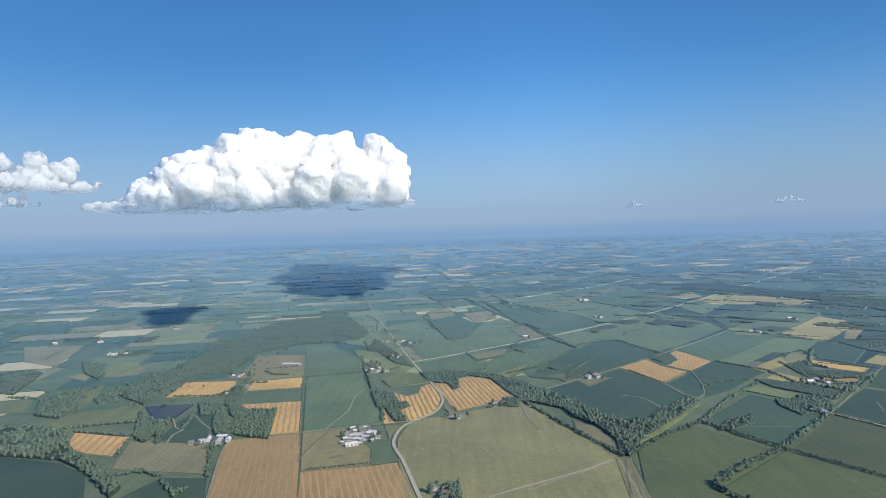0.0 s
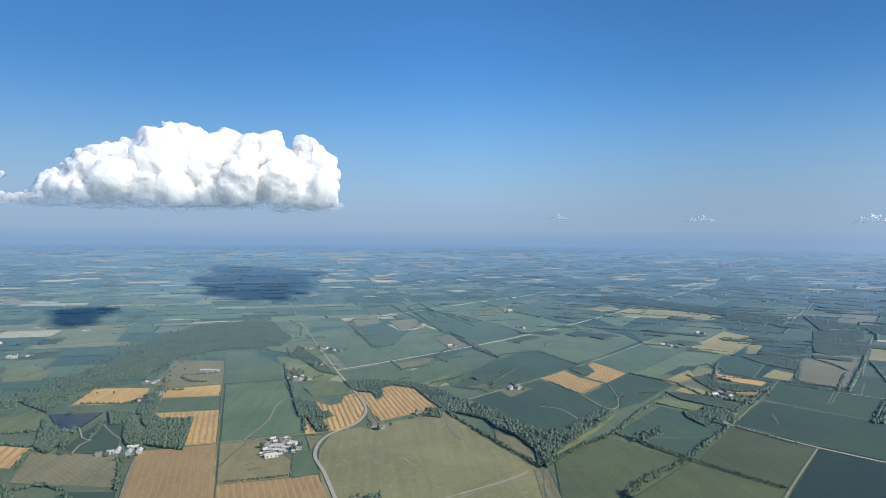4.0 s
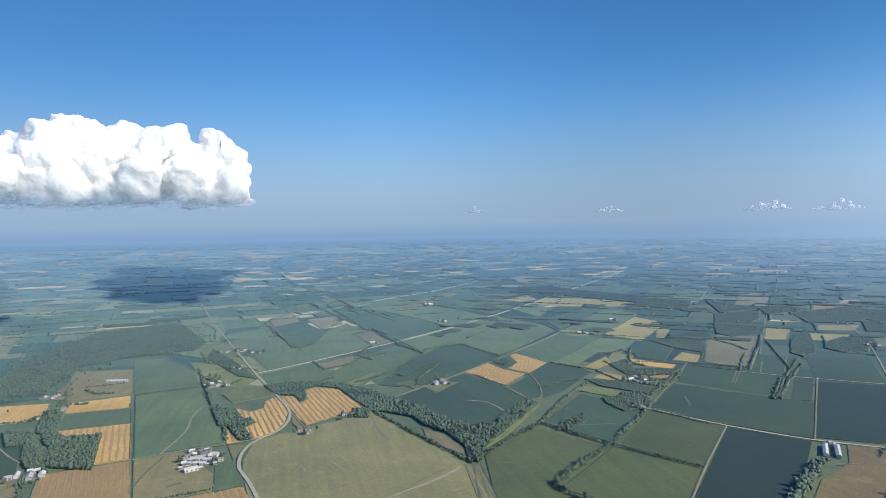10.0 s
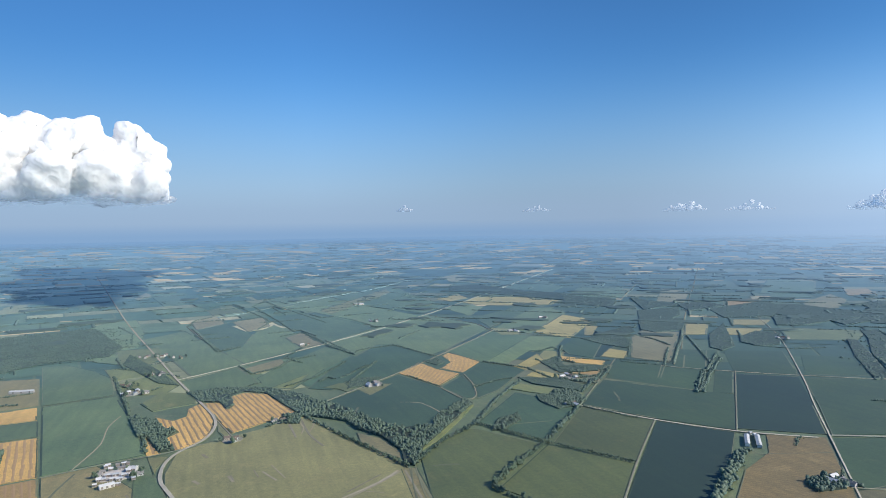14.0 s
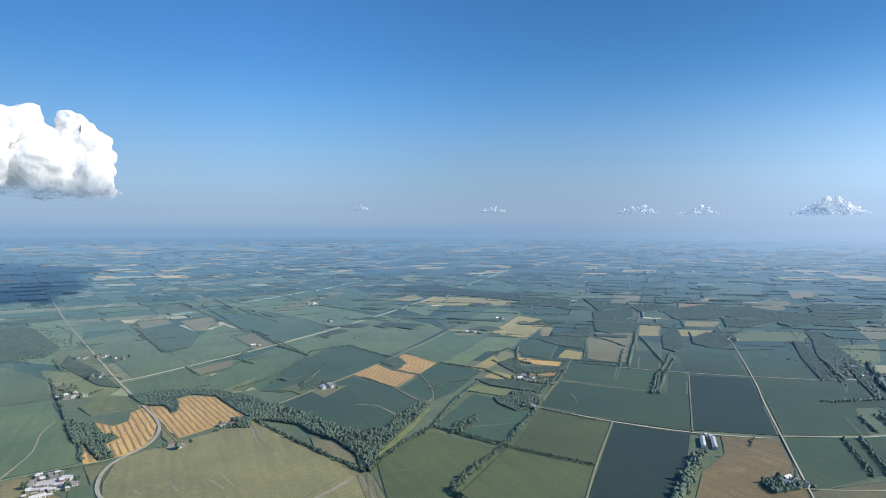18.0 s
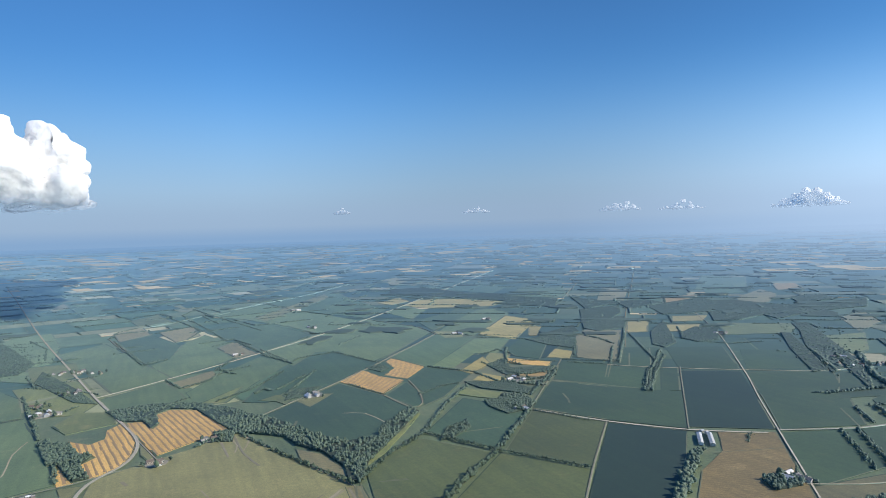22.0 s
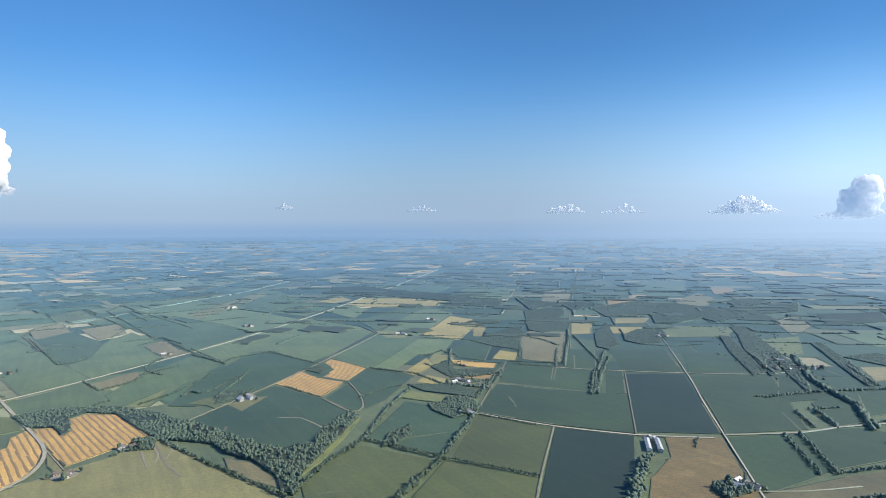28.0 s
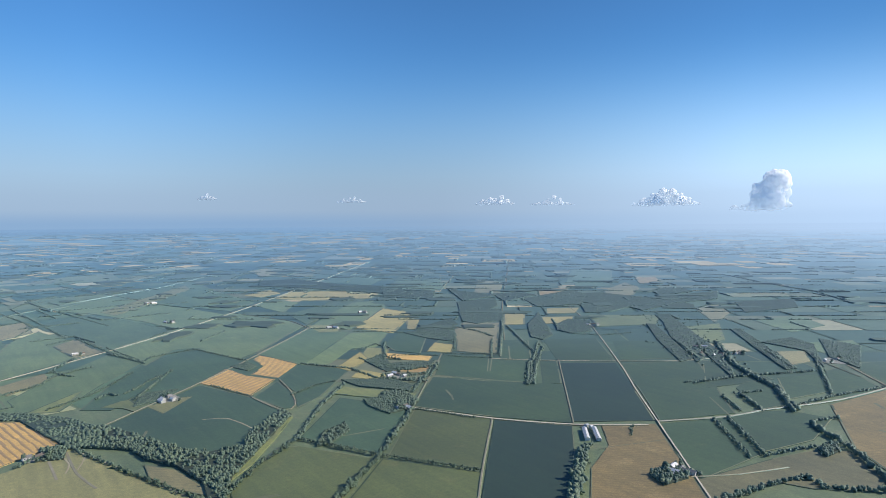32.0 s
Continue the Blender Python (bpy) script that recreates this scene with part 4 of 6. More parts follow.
# the middle distance
field("sward", [(-256, 2288), (-128, 2449), (-4, 1962), (59, 1719), (-75, 1633), (-173, 2038)])
field("clover", [(-105, 2488), (6, 2599), (92, 2264), (46, 2019), (-12, 1972)])
field("sward", [(92, 2264), (178, 2458), (278, 2009), (153, 1846), (41, 1737), (3, 1952), (51, 2018)])
field("clover", [(175, 2584), (351, 2787), (467, 2427), (501, 2208), (299, 1985), (257, 2254), (193, 2456)])
field("sward", [(247, 3003), (505, 3359), (701, 2666), (743, 2480), (526, 2231), (476, 2473), (356, 2827)])
field("sward", [(297, 1975), (501, 2208), (776, 2512), (865, 2186), (854, 2030), (592, 1717), (522, 1651), (482, 1874), (427, 1884), (332, 1729)])
field("clover", [(552, 3481), (1038, 3940), (975, 3248), (956, 2751), (787, 2547), (653, 2876)])
field("clover", [(582, 1702), (849, 1971), (912, 1838), (618, 1506)])
field("sward", [(624, 1512), (914, 1827), (1009, 1768), (854, 1581), (803, 1616), (668, 1475)])
field("clover", [(923, 2329), (1145, 2496), (1279, 2523), (1059, 2235), (879, 2064)])
field("sward", [(921, 2650), (1074, 2810), (1100, 2637), (930, 2377)])
field("sward", [(1023, 2209), (1274, 2485), (1393, 2474), (1311, 2285), (936, 1877), (883, 2025)])
field("darksoy", [(1384, 2534), (1499, 2607), (1616, 2434), (1383, 2148), (1320, 2301)])
field("clover", [(1939, 4018), (1978, 3680), (1973, 3418), (1697, 3098), (1607, 3411), (1582, 3778)])
field("darksoy", [(1062, 1738), (1116, 1631), (927, 1451), (861, 1540)])
field("barley", [(117, 3652), (154, 3687), (177, 3410), (152, 3438)])
field("barley", [(9, 9420), (249, 10105), (331, 7428), (-54, 7208)])
field("meadow", [(431, 4824), (763, 5082), (764, 4354), (393, 4395)])
field("barley", [(252, 4326), (291, 4577), (450, 4828), (382, 4393)])
field("barley", [(769, 4611), (991, 4822), (960, 4536), (747, 4257)])
field("fallow", [(-467, 3910), (-439, 4307), (-363, 3957), (-437, 3810)])
field("gold", [(1571, 4579), (1800, 4854), (1663, 4227), (1478, 4066)])
field("barley", [(1705, 4332), (1804, 4007), (1683, 3784), (1646, 4129)])
field("gold", [(1019, 3055), (1211, 3248), (1178, 3026), (1047, 2929)])
field("gold", [(1228, 3051), (1389, 3020), (1532, 2716), (1406, 2573), (1126, 2697), (1083, 2856)])
field("fallow", [(1512, 3657), (1619, 3515), (1560, 3100), (1392, 3249)])
field("barley", [(869, 2040), (946, 1979), (903, 1871), (844, 1892)])
field("gold", [(1217, 2001), (1216, 1912), (1098, 1762), (1079, 1776)])
field("sward", [(1840, 2926), (2268, 3250), (1892, 2694), (1738, 2704)])
field("barley", [(1492, 6553), (2014, 7631), (2194, 7062), (1729, 6334)])
field("barley", [(2590, 7624), (3543, 9457), (3474, 9032), (2556, 7212)])
field("sward", [(3395, 3251), (3408, 2903), (2800, 2393), (2571, 2529)])
field("fallow", [(2150, 1487), (2385, 1539), (2143, 1345), (1903, 1265)])
field("sward", [(2050, 1227), (2253, 1165), (2106, 1026), (1902, 1028)])
field("fallow", [(1597, 922), (1656, 884), (1544, 823), (1460, 827)])
field("clover", [(2791, 2688), (2935, 2605), (2615, 2261), (2434, 2322)])
field("sward", [(1727, 949), (1896, 871), (1824, 822), (1661, 842)])
field("gold", [(-2190, 3748), (-2194, 3933), (-1761, 3433), (-1884, 3406)])
field("barley", [(-1264, 3328), (-1367, 3684), (-1088, 3525), (-995, 3369), (-1122, 3345)])
field("barley", [(-971, 3358), (-1023, 3745), (-962, 3889), (-844, 3412)])
field("barley", [(-1893, 5640), (-2051, 6362), (-1702, 6188), (-1594, 5312)])
field("barley", [(-1409, 4410), (-1349, 4708), (-1267, 4420)])
field("barley", [(-3719, 6929), (-3659, 7641), (-3307, 7696), (-3038, 6723), (-3298, 6412)])
field("meadow", [(-2395, 4583), (-2180, 4602), (-1761, 4426), (-2026, 4238)])
field("meadow", [(-1788, 3577), (-1893, 3960), (-1654, 3817), (-1603, 3554)])
field("meadow", [(-1099, 2204), (-1161, 2481), (-910, 2371), (-845, 2129), (-982, 2062)])
field("barley", [(-1060, 2288), (-1120, 2511), (-1002, 2579), (-956, 2628), (-904, 2329)])
field("fallow", [(-1414, 2059), (-1218, 2076), (-1073, 1691), (-1217, 1775)])
field("clover", [(-1070, 1691), (-1173, 2015), (-1060, 1939), (-990, 1652)])
field("meadow", [(-950, 1676), (-898, 1757), (-830, 1682), (-838, 1585), (-902, 1600)])
field("clover", [(-1142, 3154), (-967, 3226), (-827, 3321), (-745, 2991), (-925, 2913)])
field("meadow", [(-286, 1817), (-143, 1840), (-119, 1728), (-245, 1667)])
road("track", [(-27, 2792), (95, 2902), (282, 3144), (547, 3449), (866, 3807), (1282, 4429)], width=1.6)
road("track", [(393, 4210), (537, 3480), (625, 2922)], width=1.6)
road("track", [(-108, 2489), (-62, 2226)], width=1.6)
road("track", [(1185, 1454), (1540, 1860), (2072, 2455), (3922, 4483)], width=1.6)
road("track", [(776, 2512), (823, 2309), (865, 2159), (849, 1971)], width=1.6)
road("track", [(1550, 797), (1465, 694)], width=1.6)
strip("grass", [(722, 745), (748, 740), (786, 726), (829, 712)], width=1.0)
road("track", [(734, 611), (787, 580), (860, 553)], width=1.5)
road("gravel", [(-18, 687), (-35, 753), (-52, 825), (-71, 903), (-87, 954), (-91, 991), (-89, 1031), (-79, 1068), (-63, 1094), (-41, 1123), (-27, 1161), (-20, 1210), (-23, 1261), (-39, 1339), (-105, 1617), (-196, 2038), (-271, 2381), (-373, 2876), (-529, 3683), (-719, 4681), (-1037, 6315)], width=4.6)
road("track", [(-294, 753), (-339, 918), (-365, 1029), (-435, 1325), (-471, 1477)], width=2.3)
road("track", [(-248, 1040), (-167, 1068), (-101, 1080), (-39, 1107)], width=1.5)
road("track", [(-21, 1252), (6, 1133)], width=1.8)
field("barley", [(-18, 1235), (5, 1140), (-2, 1118), (-15, 1162)])
road("gravel", [(-105, 1617), (33, 1729), (289, 1963), (585, 2266), (1139, 2927), (2768, 4994)], width=4.8)
road("track", [(184, 1289), (261, 1363), (388, 1484), (550, 1652), (878, 2013)], width=2.6)
road("gravel", [(631, 1069), (697, 942), (778, 839), (867, 767)], width=4)
road("track", [(697, 942), (543, 784), (423, 653)], width=1.9)
road("track", [(630, 1074), (945, 1417)], width=1.5)
road("track", [(431, 1319), (444, 1199), (475, 1214), (506, 1306), (525, 1408)], width=1.5)
road("track", [(1116, 1191), (781, 844)], width=1.5)
road("gravel", [(676, 542), (893, 769), (1029, 911), (1206, 1091), (1571, 1485), (1871, 1856)], width=1.7)
road("gravel", [(893, 769), (1008, 713), (1081, 699), (1246, 648), (1433, 625)], width=3.4)
road("gravel", [(994, 1299), (1074, 1210), (1206, 1091), (1356, 988), (1491, 975)], width=1.8)
road("track", [(1561, 754), (1423, 633), (1382, 590)], width=2.6)
road("track", [(1701, 2045), (1246, 1533), (1032, 1299)], width=2.0)
road("track", [(3801, 4357), (2359, 2760)], width=2.0)
road("track", [(2537, 3456), (1786, 2590)], width=2.0)
road("track", [(-454, 1001), (-463, 1046), (-457, 1073)], width=2.2)
road("track", [(-457, 1073), (-477, 1086), (-510, 1148), (-518, 1123)], width=2.2)
road("track", [(-129, 2569), (-68, 2222)], width=2.2)
strip("pale", [(-214, 1051), (-203, 1108), (-193, 1175), (-197, 1271), (-186, 1340)], width=1.4)
strip("grass", [(-221, 926), (-216, 980), (-205, 1041)], width=2.4)
strip("pale", [(-327, 929), (-303, 948), (-267, 940), (-230, 926)], width=2.4)
strip("pale", [(-127, 933), (-114, 897)], width=1.8)
strip("grass", [(-345, 1482), (-222, 1519)], width=1.8)
strip("pale", [(44, 764), (102, 801), (186, 852), (221, 884)], width=3.0)
strip("pale", [(321, 1229), (357, 1207), (370, 1136)], width=1.6)
strip("grass", [(465, 1015), (532, 1006)], width=2.4)
strip("grass", [(214, 1168), (236, 1224)], width=3.6)
strip("grass", [(271, 883), (309, 871)], width=1.8)
strip("grass", [(798, 1240), (917, 1062)], width=1.8)
strip("grass", [(1012, 1318), (909, 1203)], width=1.8)
strip("grass", [(1014, 1309), (914, 1200)], width=1.8)
strip("pale", [(102, 786), (134, 813), (188, 850), (223, 879)], width=2.2)
strip("pale", [(230, 881), (221, 737)], width=2.4)
strip("grass", [(243, 880), (231, 733)], width=2.4)
strip("grass", [(370, 1026), (308, 965), (266, 928)], width=2.4)
strip("grass", [(433, 1324), (446, 1203)], width=3.0)
strip("pale", [(128, 1219), (193, 1022), (239, 884)], width=2.4)
strip("grass", [(1090, 798), (1011, 715)], width=2.4)
strip("grass", [(1499, 945), (1464, 895)], width=3.6)
strip("pale", [(-38, 1058), (-30, 1038)], width=4.2)
strip("pale", [(-47, 950), (-39, 934)], width=4.2)
strip("pale", [(43, 950), (59, 909)], width=2.4)
strip("pale", [(-2, 951), (4, 926)], width=3.6)
strip("pale", [(139, 834), (195, 878)], width=1.8)
strip("pale", [(125, 1193), (127, 1092), (140, 1025)], width=3.0)
strip("pale", [(102, 1166), (104, 1086)], width=3.0)
strip("grass", [(746, 1134), (728, 1092)], width=3.0)
strip("grass", [(733, 1100), (715, 1070)], width=3.0)
strip("grass", [(-178, 915), (-159, 925)], width=8.4)
strip("grass", [(-186, 937), (-174, 943)], width=3.0)
strip("pale", [(-304, 875), (-298, 879)], width=1.8)
strip("grass", [(1275, 601), (1250, 579)], width=4.8)
strip("grass", [(1118, 540), (1114, 521)], width=4.8)
strip("grass", [(1232, 1412), (1050, 1213)], width=2.4)
strip("grass", [(1136, 1384), (1027, 1260)], width=2.4)
strip("pale", [(1, 951), (5, 930)], width=1.6)
strip("pale", [(57, 971), (71, 912)], width=1.3)
strip("pale", [(32, 960), (37, 929)], width=1.3)
strip("pale", [(117, 1185), (123, 1137), (115, 1102)], width=1.4)
strip("pale", [(138, 1197), (144, 1156), (129, 1107)], width=1.4)
strip("grass", [(248, 889), (237, 831), (226, 759)], width=1.2)
strip("grass", [(241, 885), (226, 827), (215, 761)], width=1.2)
strip("grass", [(281, 882), (308, 875)], width=1.3)
strip("pale", [(163, 828), (184, 816)], width=1.3)
strip("pale", [(-477, 1167), (-439, 1110), (-410, 1075)], width=1.6)

field("fallow", [(202, 1072), (232, 1029), (245, 956), (241, 920), (216, 963), (198, 1023)])
field("meadow", [(290, 1003), (327, 1019), (386, 1081), (430, 1151), (445, 1153), (380, 1065), (314, 983), (277, 950)])
wood("oak", [(123, 1221), (159, 1287), (187, 1287), (214, 1221), (246, 1122), (281, 1063), (331, 1061), (359, 1112), (425, 1180), (446, 1198), (446, 1161), (381, 1083), (324, 1010), (283, 961), (248, 892), (237, 907), (247, 961), (235, 1038), (208, 1089), (199, 1144)], size=1.0)
wood("oak", [(-80, 1479), (1, 1494), (84, 1454), (147, 1370), (180, 1281), (124, 1229), (97, 1334), (80, 1407), (35, 1439), (8, 1411), (13, 1337), (-1, 1313), (-11, 1371), (-50, 1389), (-68, 1447)], size=0.9)
wood("oak", [(-170, 1316), (-120, 1278), (-104, 1213), (-83, 1203), (-97, 1160), (-81, 1096), (-99, 1093), (-131, 1191), (-141, 1186)], size=0.9)
wood("oak", [(483, 1593), (532, 1618), (533, 1559), (501, 1528)], size=0.5)
hedge("tree", [(753, 1452), (810, 1488), (825, 1415)], size=0.8)
hedge("tree", [(742, 1382), (779, 1314), (852, 1319)], size=0.8)
hedge("tree", [(698, 1283), (731, 1237), (785, 1240), (870, 1331)], size=0.9)
hedge("tree", [(720, 1311), (753, 1268), (812, 1277)], size=0.8)
hedge("tree", [(906, 1625), (790, 1433)], size=0.8)
wood("oak", [(634, 1188), (675, 1168), (660, 1101), (612, 1065), (599, 1116)], size=0.8)
wood("oak", [(414, 996), (447, 1045), (497, 1069), (483, 1029), (434, 994)], size=0.8)
wood("oak", [(244, 1377), (275, 1468), (341, 1461), (301, 1406)], size=0.5)
wood("oak", [(-677, 1085), (-769, 1120), (-867, 1131), (-750, 975), (-586, 936), (-511, 879), (-428, 788), (-430, 819), (-482, 882), (-574, 959)], size=1.1)
wood("oak", [(-796, 1193), (-871, 1325), (-835, 1429), (-757, 1276), (-732, 1168)], size=1.1)
wood("oak", [(-737, 1365), (-727, 1497), (-715, 1733), (-739, 2121), (-699, 2533), (-445, 2647), (-286, 2148), (-305, 2010), (-459, 1977), (-566, 1815), (-548, 1563), (-630, 1525), (-644, 1402), (-652, 1354), (-615, 1250)], size=1.0)
wood("oak", [(-749, 1310), (-752, 1417), (-691, 1290), (-716, 1271)], size=1.0)
wood("oak", [(-407, 1182), (-330, 1184), (-295, 1010), (-363, 1040)], size=1.0)
wood("oak", [(-1126, 1652), (-1053, 1607), (-961, 1370), (-1049, 1406), (-1188, 1595)], size=1.0)
wood("oak", [(-1033, 1746), (-934, 1693), (-858, 1516), (-934, 1589)], size=1.0)
wood("oak", [(-457, 1219), (-424, 1176), (-379, 1085), (-407, 1088)], size=0.8)
wood("oak", [(-594, 1196), (-551, 1154), (-499, 1091), (-494, 1008), (-527, 1040)], size=0.8)
wood("oak", [(-485, 1381), (-460, 1377), (-415, 1214), (-445, 1230)], size=0.8)
wood("oak", [(-252, 2022), (-250, 1867), (-144, 1601), (-99, 1559), (-158, 1759)], size=0.55)
wood("oak", [(-20, 764), (-9, 803), (10, 814), (13, 761), (-6, 731)], size=0.9)
wood("oak", [(96, 1229), (130, 1216), (119, 1161), (95, 1171)], size=0.7)
wood("oak", [(700, 647), (740, 650), (752, 633), (727, 610), (685, 616)], size=1.0)
wood("oak", [(960, 561), (1006, 561), (974, 537), (936, 539)], size=1.0)
hedge("tree", [(1045, 1217), (892, 1063)], size=0.8)
hedge("tree", [(1050, 1213), (903, 1066)], size=0.7)
hedge("tree", [(1053, 1211), (1237, 1378)], size=0.9)

hedge("tree", [(128, 1219), (181, 1052), (240, 886)], size=0.8)
hedge("tree", [(252, 900), (308, 965), (407, 1045), (511, 1186), (617, 1298)], size=0.8)
hedge("tree", [(406, 1042), (437, 969), (467, 909)], size=0.8)
hedge("tree", [(463, 905), (392, 847), (330, 790), (319, 778)], size=1.05)
hedge("tree", [(319, 778), (333, 737), (354, 704), (356, 681)], size=0.9)
hedge("tree", [(469, 905), (507, 844), (540, 783)], size=0.7)
hedge("tree", [(624, 1068), (539, 981), (474, 918)], size=0.95)
hedge("tree", [(628, 1067), (653, 1016), (675, 963)], size=0.5)
hedge("tree", [(255, 1429), (306, 1518), (373, 1650)], size=0.6)
hedge("tree", [(299, 2027), (338, 1774), (363, 1818), (476, 1861), (537, 1632)], size=0.55)
hedge("tree", [(833, 1300), (746, 1217), (682, 1155)], size=0.8)
hedge("tree", [(755, 1492), (759, 1411), (785, 1325), (851, 1312)], size=0.7)
hedge("tree", [(688, 1410), (689, 1287), (754, 1207)], size=0.7)
hedge("tree", [(624, 1520), (688, 1410)], size=0.7)
hedge("tree", [(496, 1283), (567, 1323), (610, 1327)], size=0.6)
hedge("tree", [(945, 1409), (1048, 1323)], size=0.6)
hedge("tree", [(1144, 1624), (1005, 1446)], size=0.6)
hedge("tree", [(1054, 1327), (1340, 1634)], size=0.8)
hedge("tree", [(37, 1477), (76, 1517)], size=0.5)
hedge("tree", [(147, 1726), (213, 1776), (238, 1790)], size=0.6)
hedge("tree", [(63, 1162), (95, 1195), (110, 1199)], size=0.6)
hedge("tree", [(1351, 1627), (1116, 1264), (904, 1058)], size=0.7)
hedge("tree", [(704, 761), (646, 715), (587, 671), (544, 637)], size=1.4)
hedge("tree", [(701, 750), (643, 705), (586, 662), (548, 635)], size=1.25)
hedge("tree", [(997, 711), (928, 641), (879, 594)], size=0.85)
hedge("tree", [(875, 592), (920, 580), (970, 565)], size=0.75)
hedge("tree", [(1535, 1159), (1445, 1067), (1362, 985)], size=1.0)
hedge("tree", [(1596, 1085), (1370, 907), (1296, 823), (1243, 754), (1111, 661)], size=1.15)
hedge("tree", [(1574, 1062), (1366, 897), (1291, 815), (1246, 752), (1127, 661)], size=1.1)
hedge("tree", [(1161, 872), (1268, 850), (1367, 807), (1470, 762)], size=0.8)
hedge("tree", [(1147, 775), (1111, 730), (1078, 697)], size=0.9)
hedge("tree", [(1149, 783), (1203, 758)], size=0.7)
hedge("tree", [(1069, 615), (1026, 570), (994, 531), (949, 493), (911, 459), (873, 424)], size=1.15)
hedge("tree", [(1085, 618), (1138, 604)], size=0.7)
hedge("tree", [(693, 552), (738, 545), (792, 538), (846, 524)], size=0.9)
hedge("tree", [(846, 524), (828, 499), (848, 473), (877, 444), (902, 422)], size=1.0)
hedge("tree", [(1638, 859), (1444, 757), (1285, 674)], size=0.8)
hedge("tree", [(1162, 676), (1282, 663), (1413, 629)], size=0.7)
hedge("tree", [(1581, 942), (1509, 876), (1440, 816)], size=0.9)
hedge("tree", [(752, 637), (748, 617), (749, 603)], size=0.8)
hedge("tree", [(1163, 1484), (999, 1296)], size=0.7)
hedge("tree", [(937, 1381), (1003, 1301)], size=0.6)
hedge("tree", [(-651, 1082), (-535, 1046)], size=0.7)
hedge("tree", [(-526, 1034), (-508, 945)], size=0.7)
hedge("tree", [(-379, 997), (-331, 853)], size=0.6)
hedge("tree", [(-460, 864), (-432, 878), (-396, 859)], size=0.9)
hedge("tree", [(-386, 838), (-347, 790), (-343, 816)], size=0.7)
hedge("tree", [(-581, 1316), (-498, 1314), (-472, 1359)], size=0.6)
hedge("tree", [(-389, 1086), (-379, 1010), (-374, 983)], size=0.8)
hedge("tree", [(-478, 1433), (-479, 1521)], size=0.7)
hedge("tree", [(-470, 1584), (-390, 1605)], size=0.5)
hedge("tree", [(-201, 870), (-155, 879), (-117, 889)], size=0.35)
hedge("tree", [(-250, 1717), (-171, 1338)], size=0.7)
hedge("tree", [(-158, 1336), (-120, 1095)], size=0.7)
hedge("tree", [(-213, 1831), (-117, 1870)], size=0.5)
hedge("tree", [(-682, 1101), (-600, 1125), (-561, 1138)], size=0.7)
hedge("tree", [(-956, 1345), (-877, 1326)], size=0.8)
hedge("tree", [(401, 1448), (434, 1314)], size=0.4)
hedge("tree", [(-257, 1816), (-170, 1736), (-100, 1653)], size=0.5)
hedge("tree", [(-222, 1602), (-162, 1518), (-131, 1558)], size=0.55)

farm("homes", [(-207, 1595)], n=3, spread=18, leafy=5, ground=False)
farm("homes", [(6, 1112)], n=3, spread=16, leafy=3)
farm("homes", [(-13, 785)], n=3, spread=15, leafy=3)
farm("mixed", [(-379, 1010)], n=6, spread=24, leafy=6)
farm("homes", [(-404, 994)], n=2, spread=9, ground=False, leafy=0)
farm("homes", [(-515, 1508)], n=4, spread=24, leafy=4)
farm("homes", [(-457, 1387)], n=3, spread=16, leafy=3, ground=False)
farm("homes", [(-462, 1328)], n=3, spread=20, leafy=5, ground=False)
farm("homes", [(-395, 1093)], n=2, spread=10, leafy=3, ground=False)
long_barns("white", [(-416, 1624)], n=1, length=48, wide=6, turn=-0.15)
farm("mixed", [(-185, 1520)], n=6, spread=28, leafy=5)
farm("homes", [(-150, 1700)], n=5, spread=28, leafy=4, ground=False)
farm("homes", [(88, 1187)], n=2, spread=14, leafy=6)
farm("mixed", [(308, 1391)], n=5, spread=22, leafy=3)
farm("mixed", [(616, 1081)], n=3, spread=14, leafy=3, ground=False)
farm("mixed", [(731, 1285)], n=4, spread=26, leafy=4)
farm("mixed", [(738, 629)], n=5, spread=20, leafy=7)
farm("mixed", [(1418, 1020)], n=2, spread=24, leafy=4)
farm("mixed", [(1445, 985)], n=2, spread=22, leafy=4)
farm("mixed", [(1499, 969)], n=1, spread=12, leafy=1)
farm("mixed", [(1589, 789)], n=2, spread=34, leafy=4)
yard_at("concrete", [(-149, 1013)], w=52, d=46, turn=0.1)
barn("white", [(-163, 966), (-146, 973)], wide=9)
barn("white", [(-135, 1028), (-124, 1025)], wide=10)
shed("white", [(-159, 1037)], w=7, d=8)
shed("grey", [(-149, 1011)], w=10, d=6)
shed("white", [(-162, 997)], w=6, d=8)
shed("grey", [(-168, 998)], w=8, d=9)
shed("grey", [(-135, 1023)], w=7, d=10)
shed("grey", [(-142, 991)], w=10, d=6)
shed("red", [(-159, 1011)], w=8, d=6)
shed("dark", [(-168, 1029)], w=9, d=8)
shed("dark", [(-145, 1036)], w=12, d=7)
shed("grey", [(-124, 987)], w=6, d=5)
shed("grey", [(-165, 1055)], w=8, d=5)
shed("grey", [(-138, 1005)], w=8, d=5)
shed("grey", [(-151, 994)], w=9, d=5)
shed("grey", [(-167, 1050)], w=6, d=5)
shed("dark", [(-152, 1052)], w=7, d=5)
shed("white", [(-128, 1005)], w=7, d=5)
shed("grey", [(-144, 1055)], w=8, d=5)
shed("white", [(-170, 979)], w=6, d=5)
shed("red", [(-141, 972)], w=7, d=5)
shed("dark", [(-139, 1054)], w=5, d=5)
farm("homes", [(-512, 1116)], n=2, spread=9, leafy=3, ground=False)
farm("homes", [(-174, 1015)], n=1, spread=4, ground=False, leafy=2)
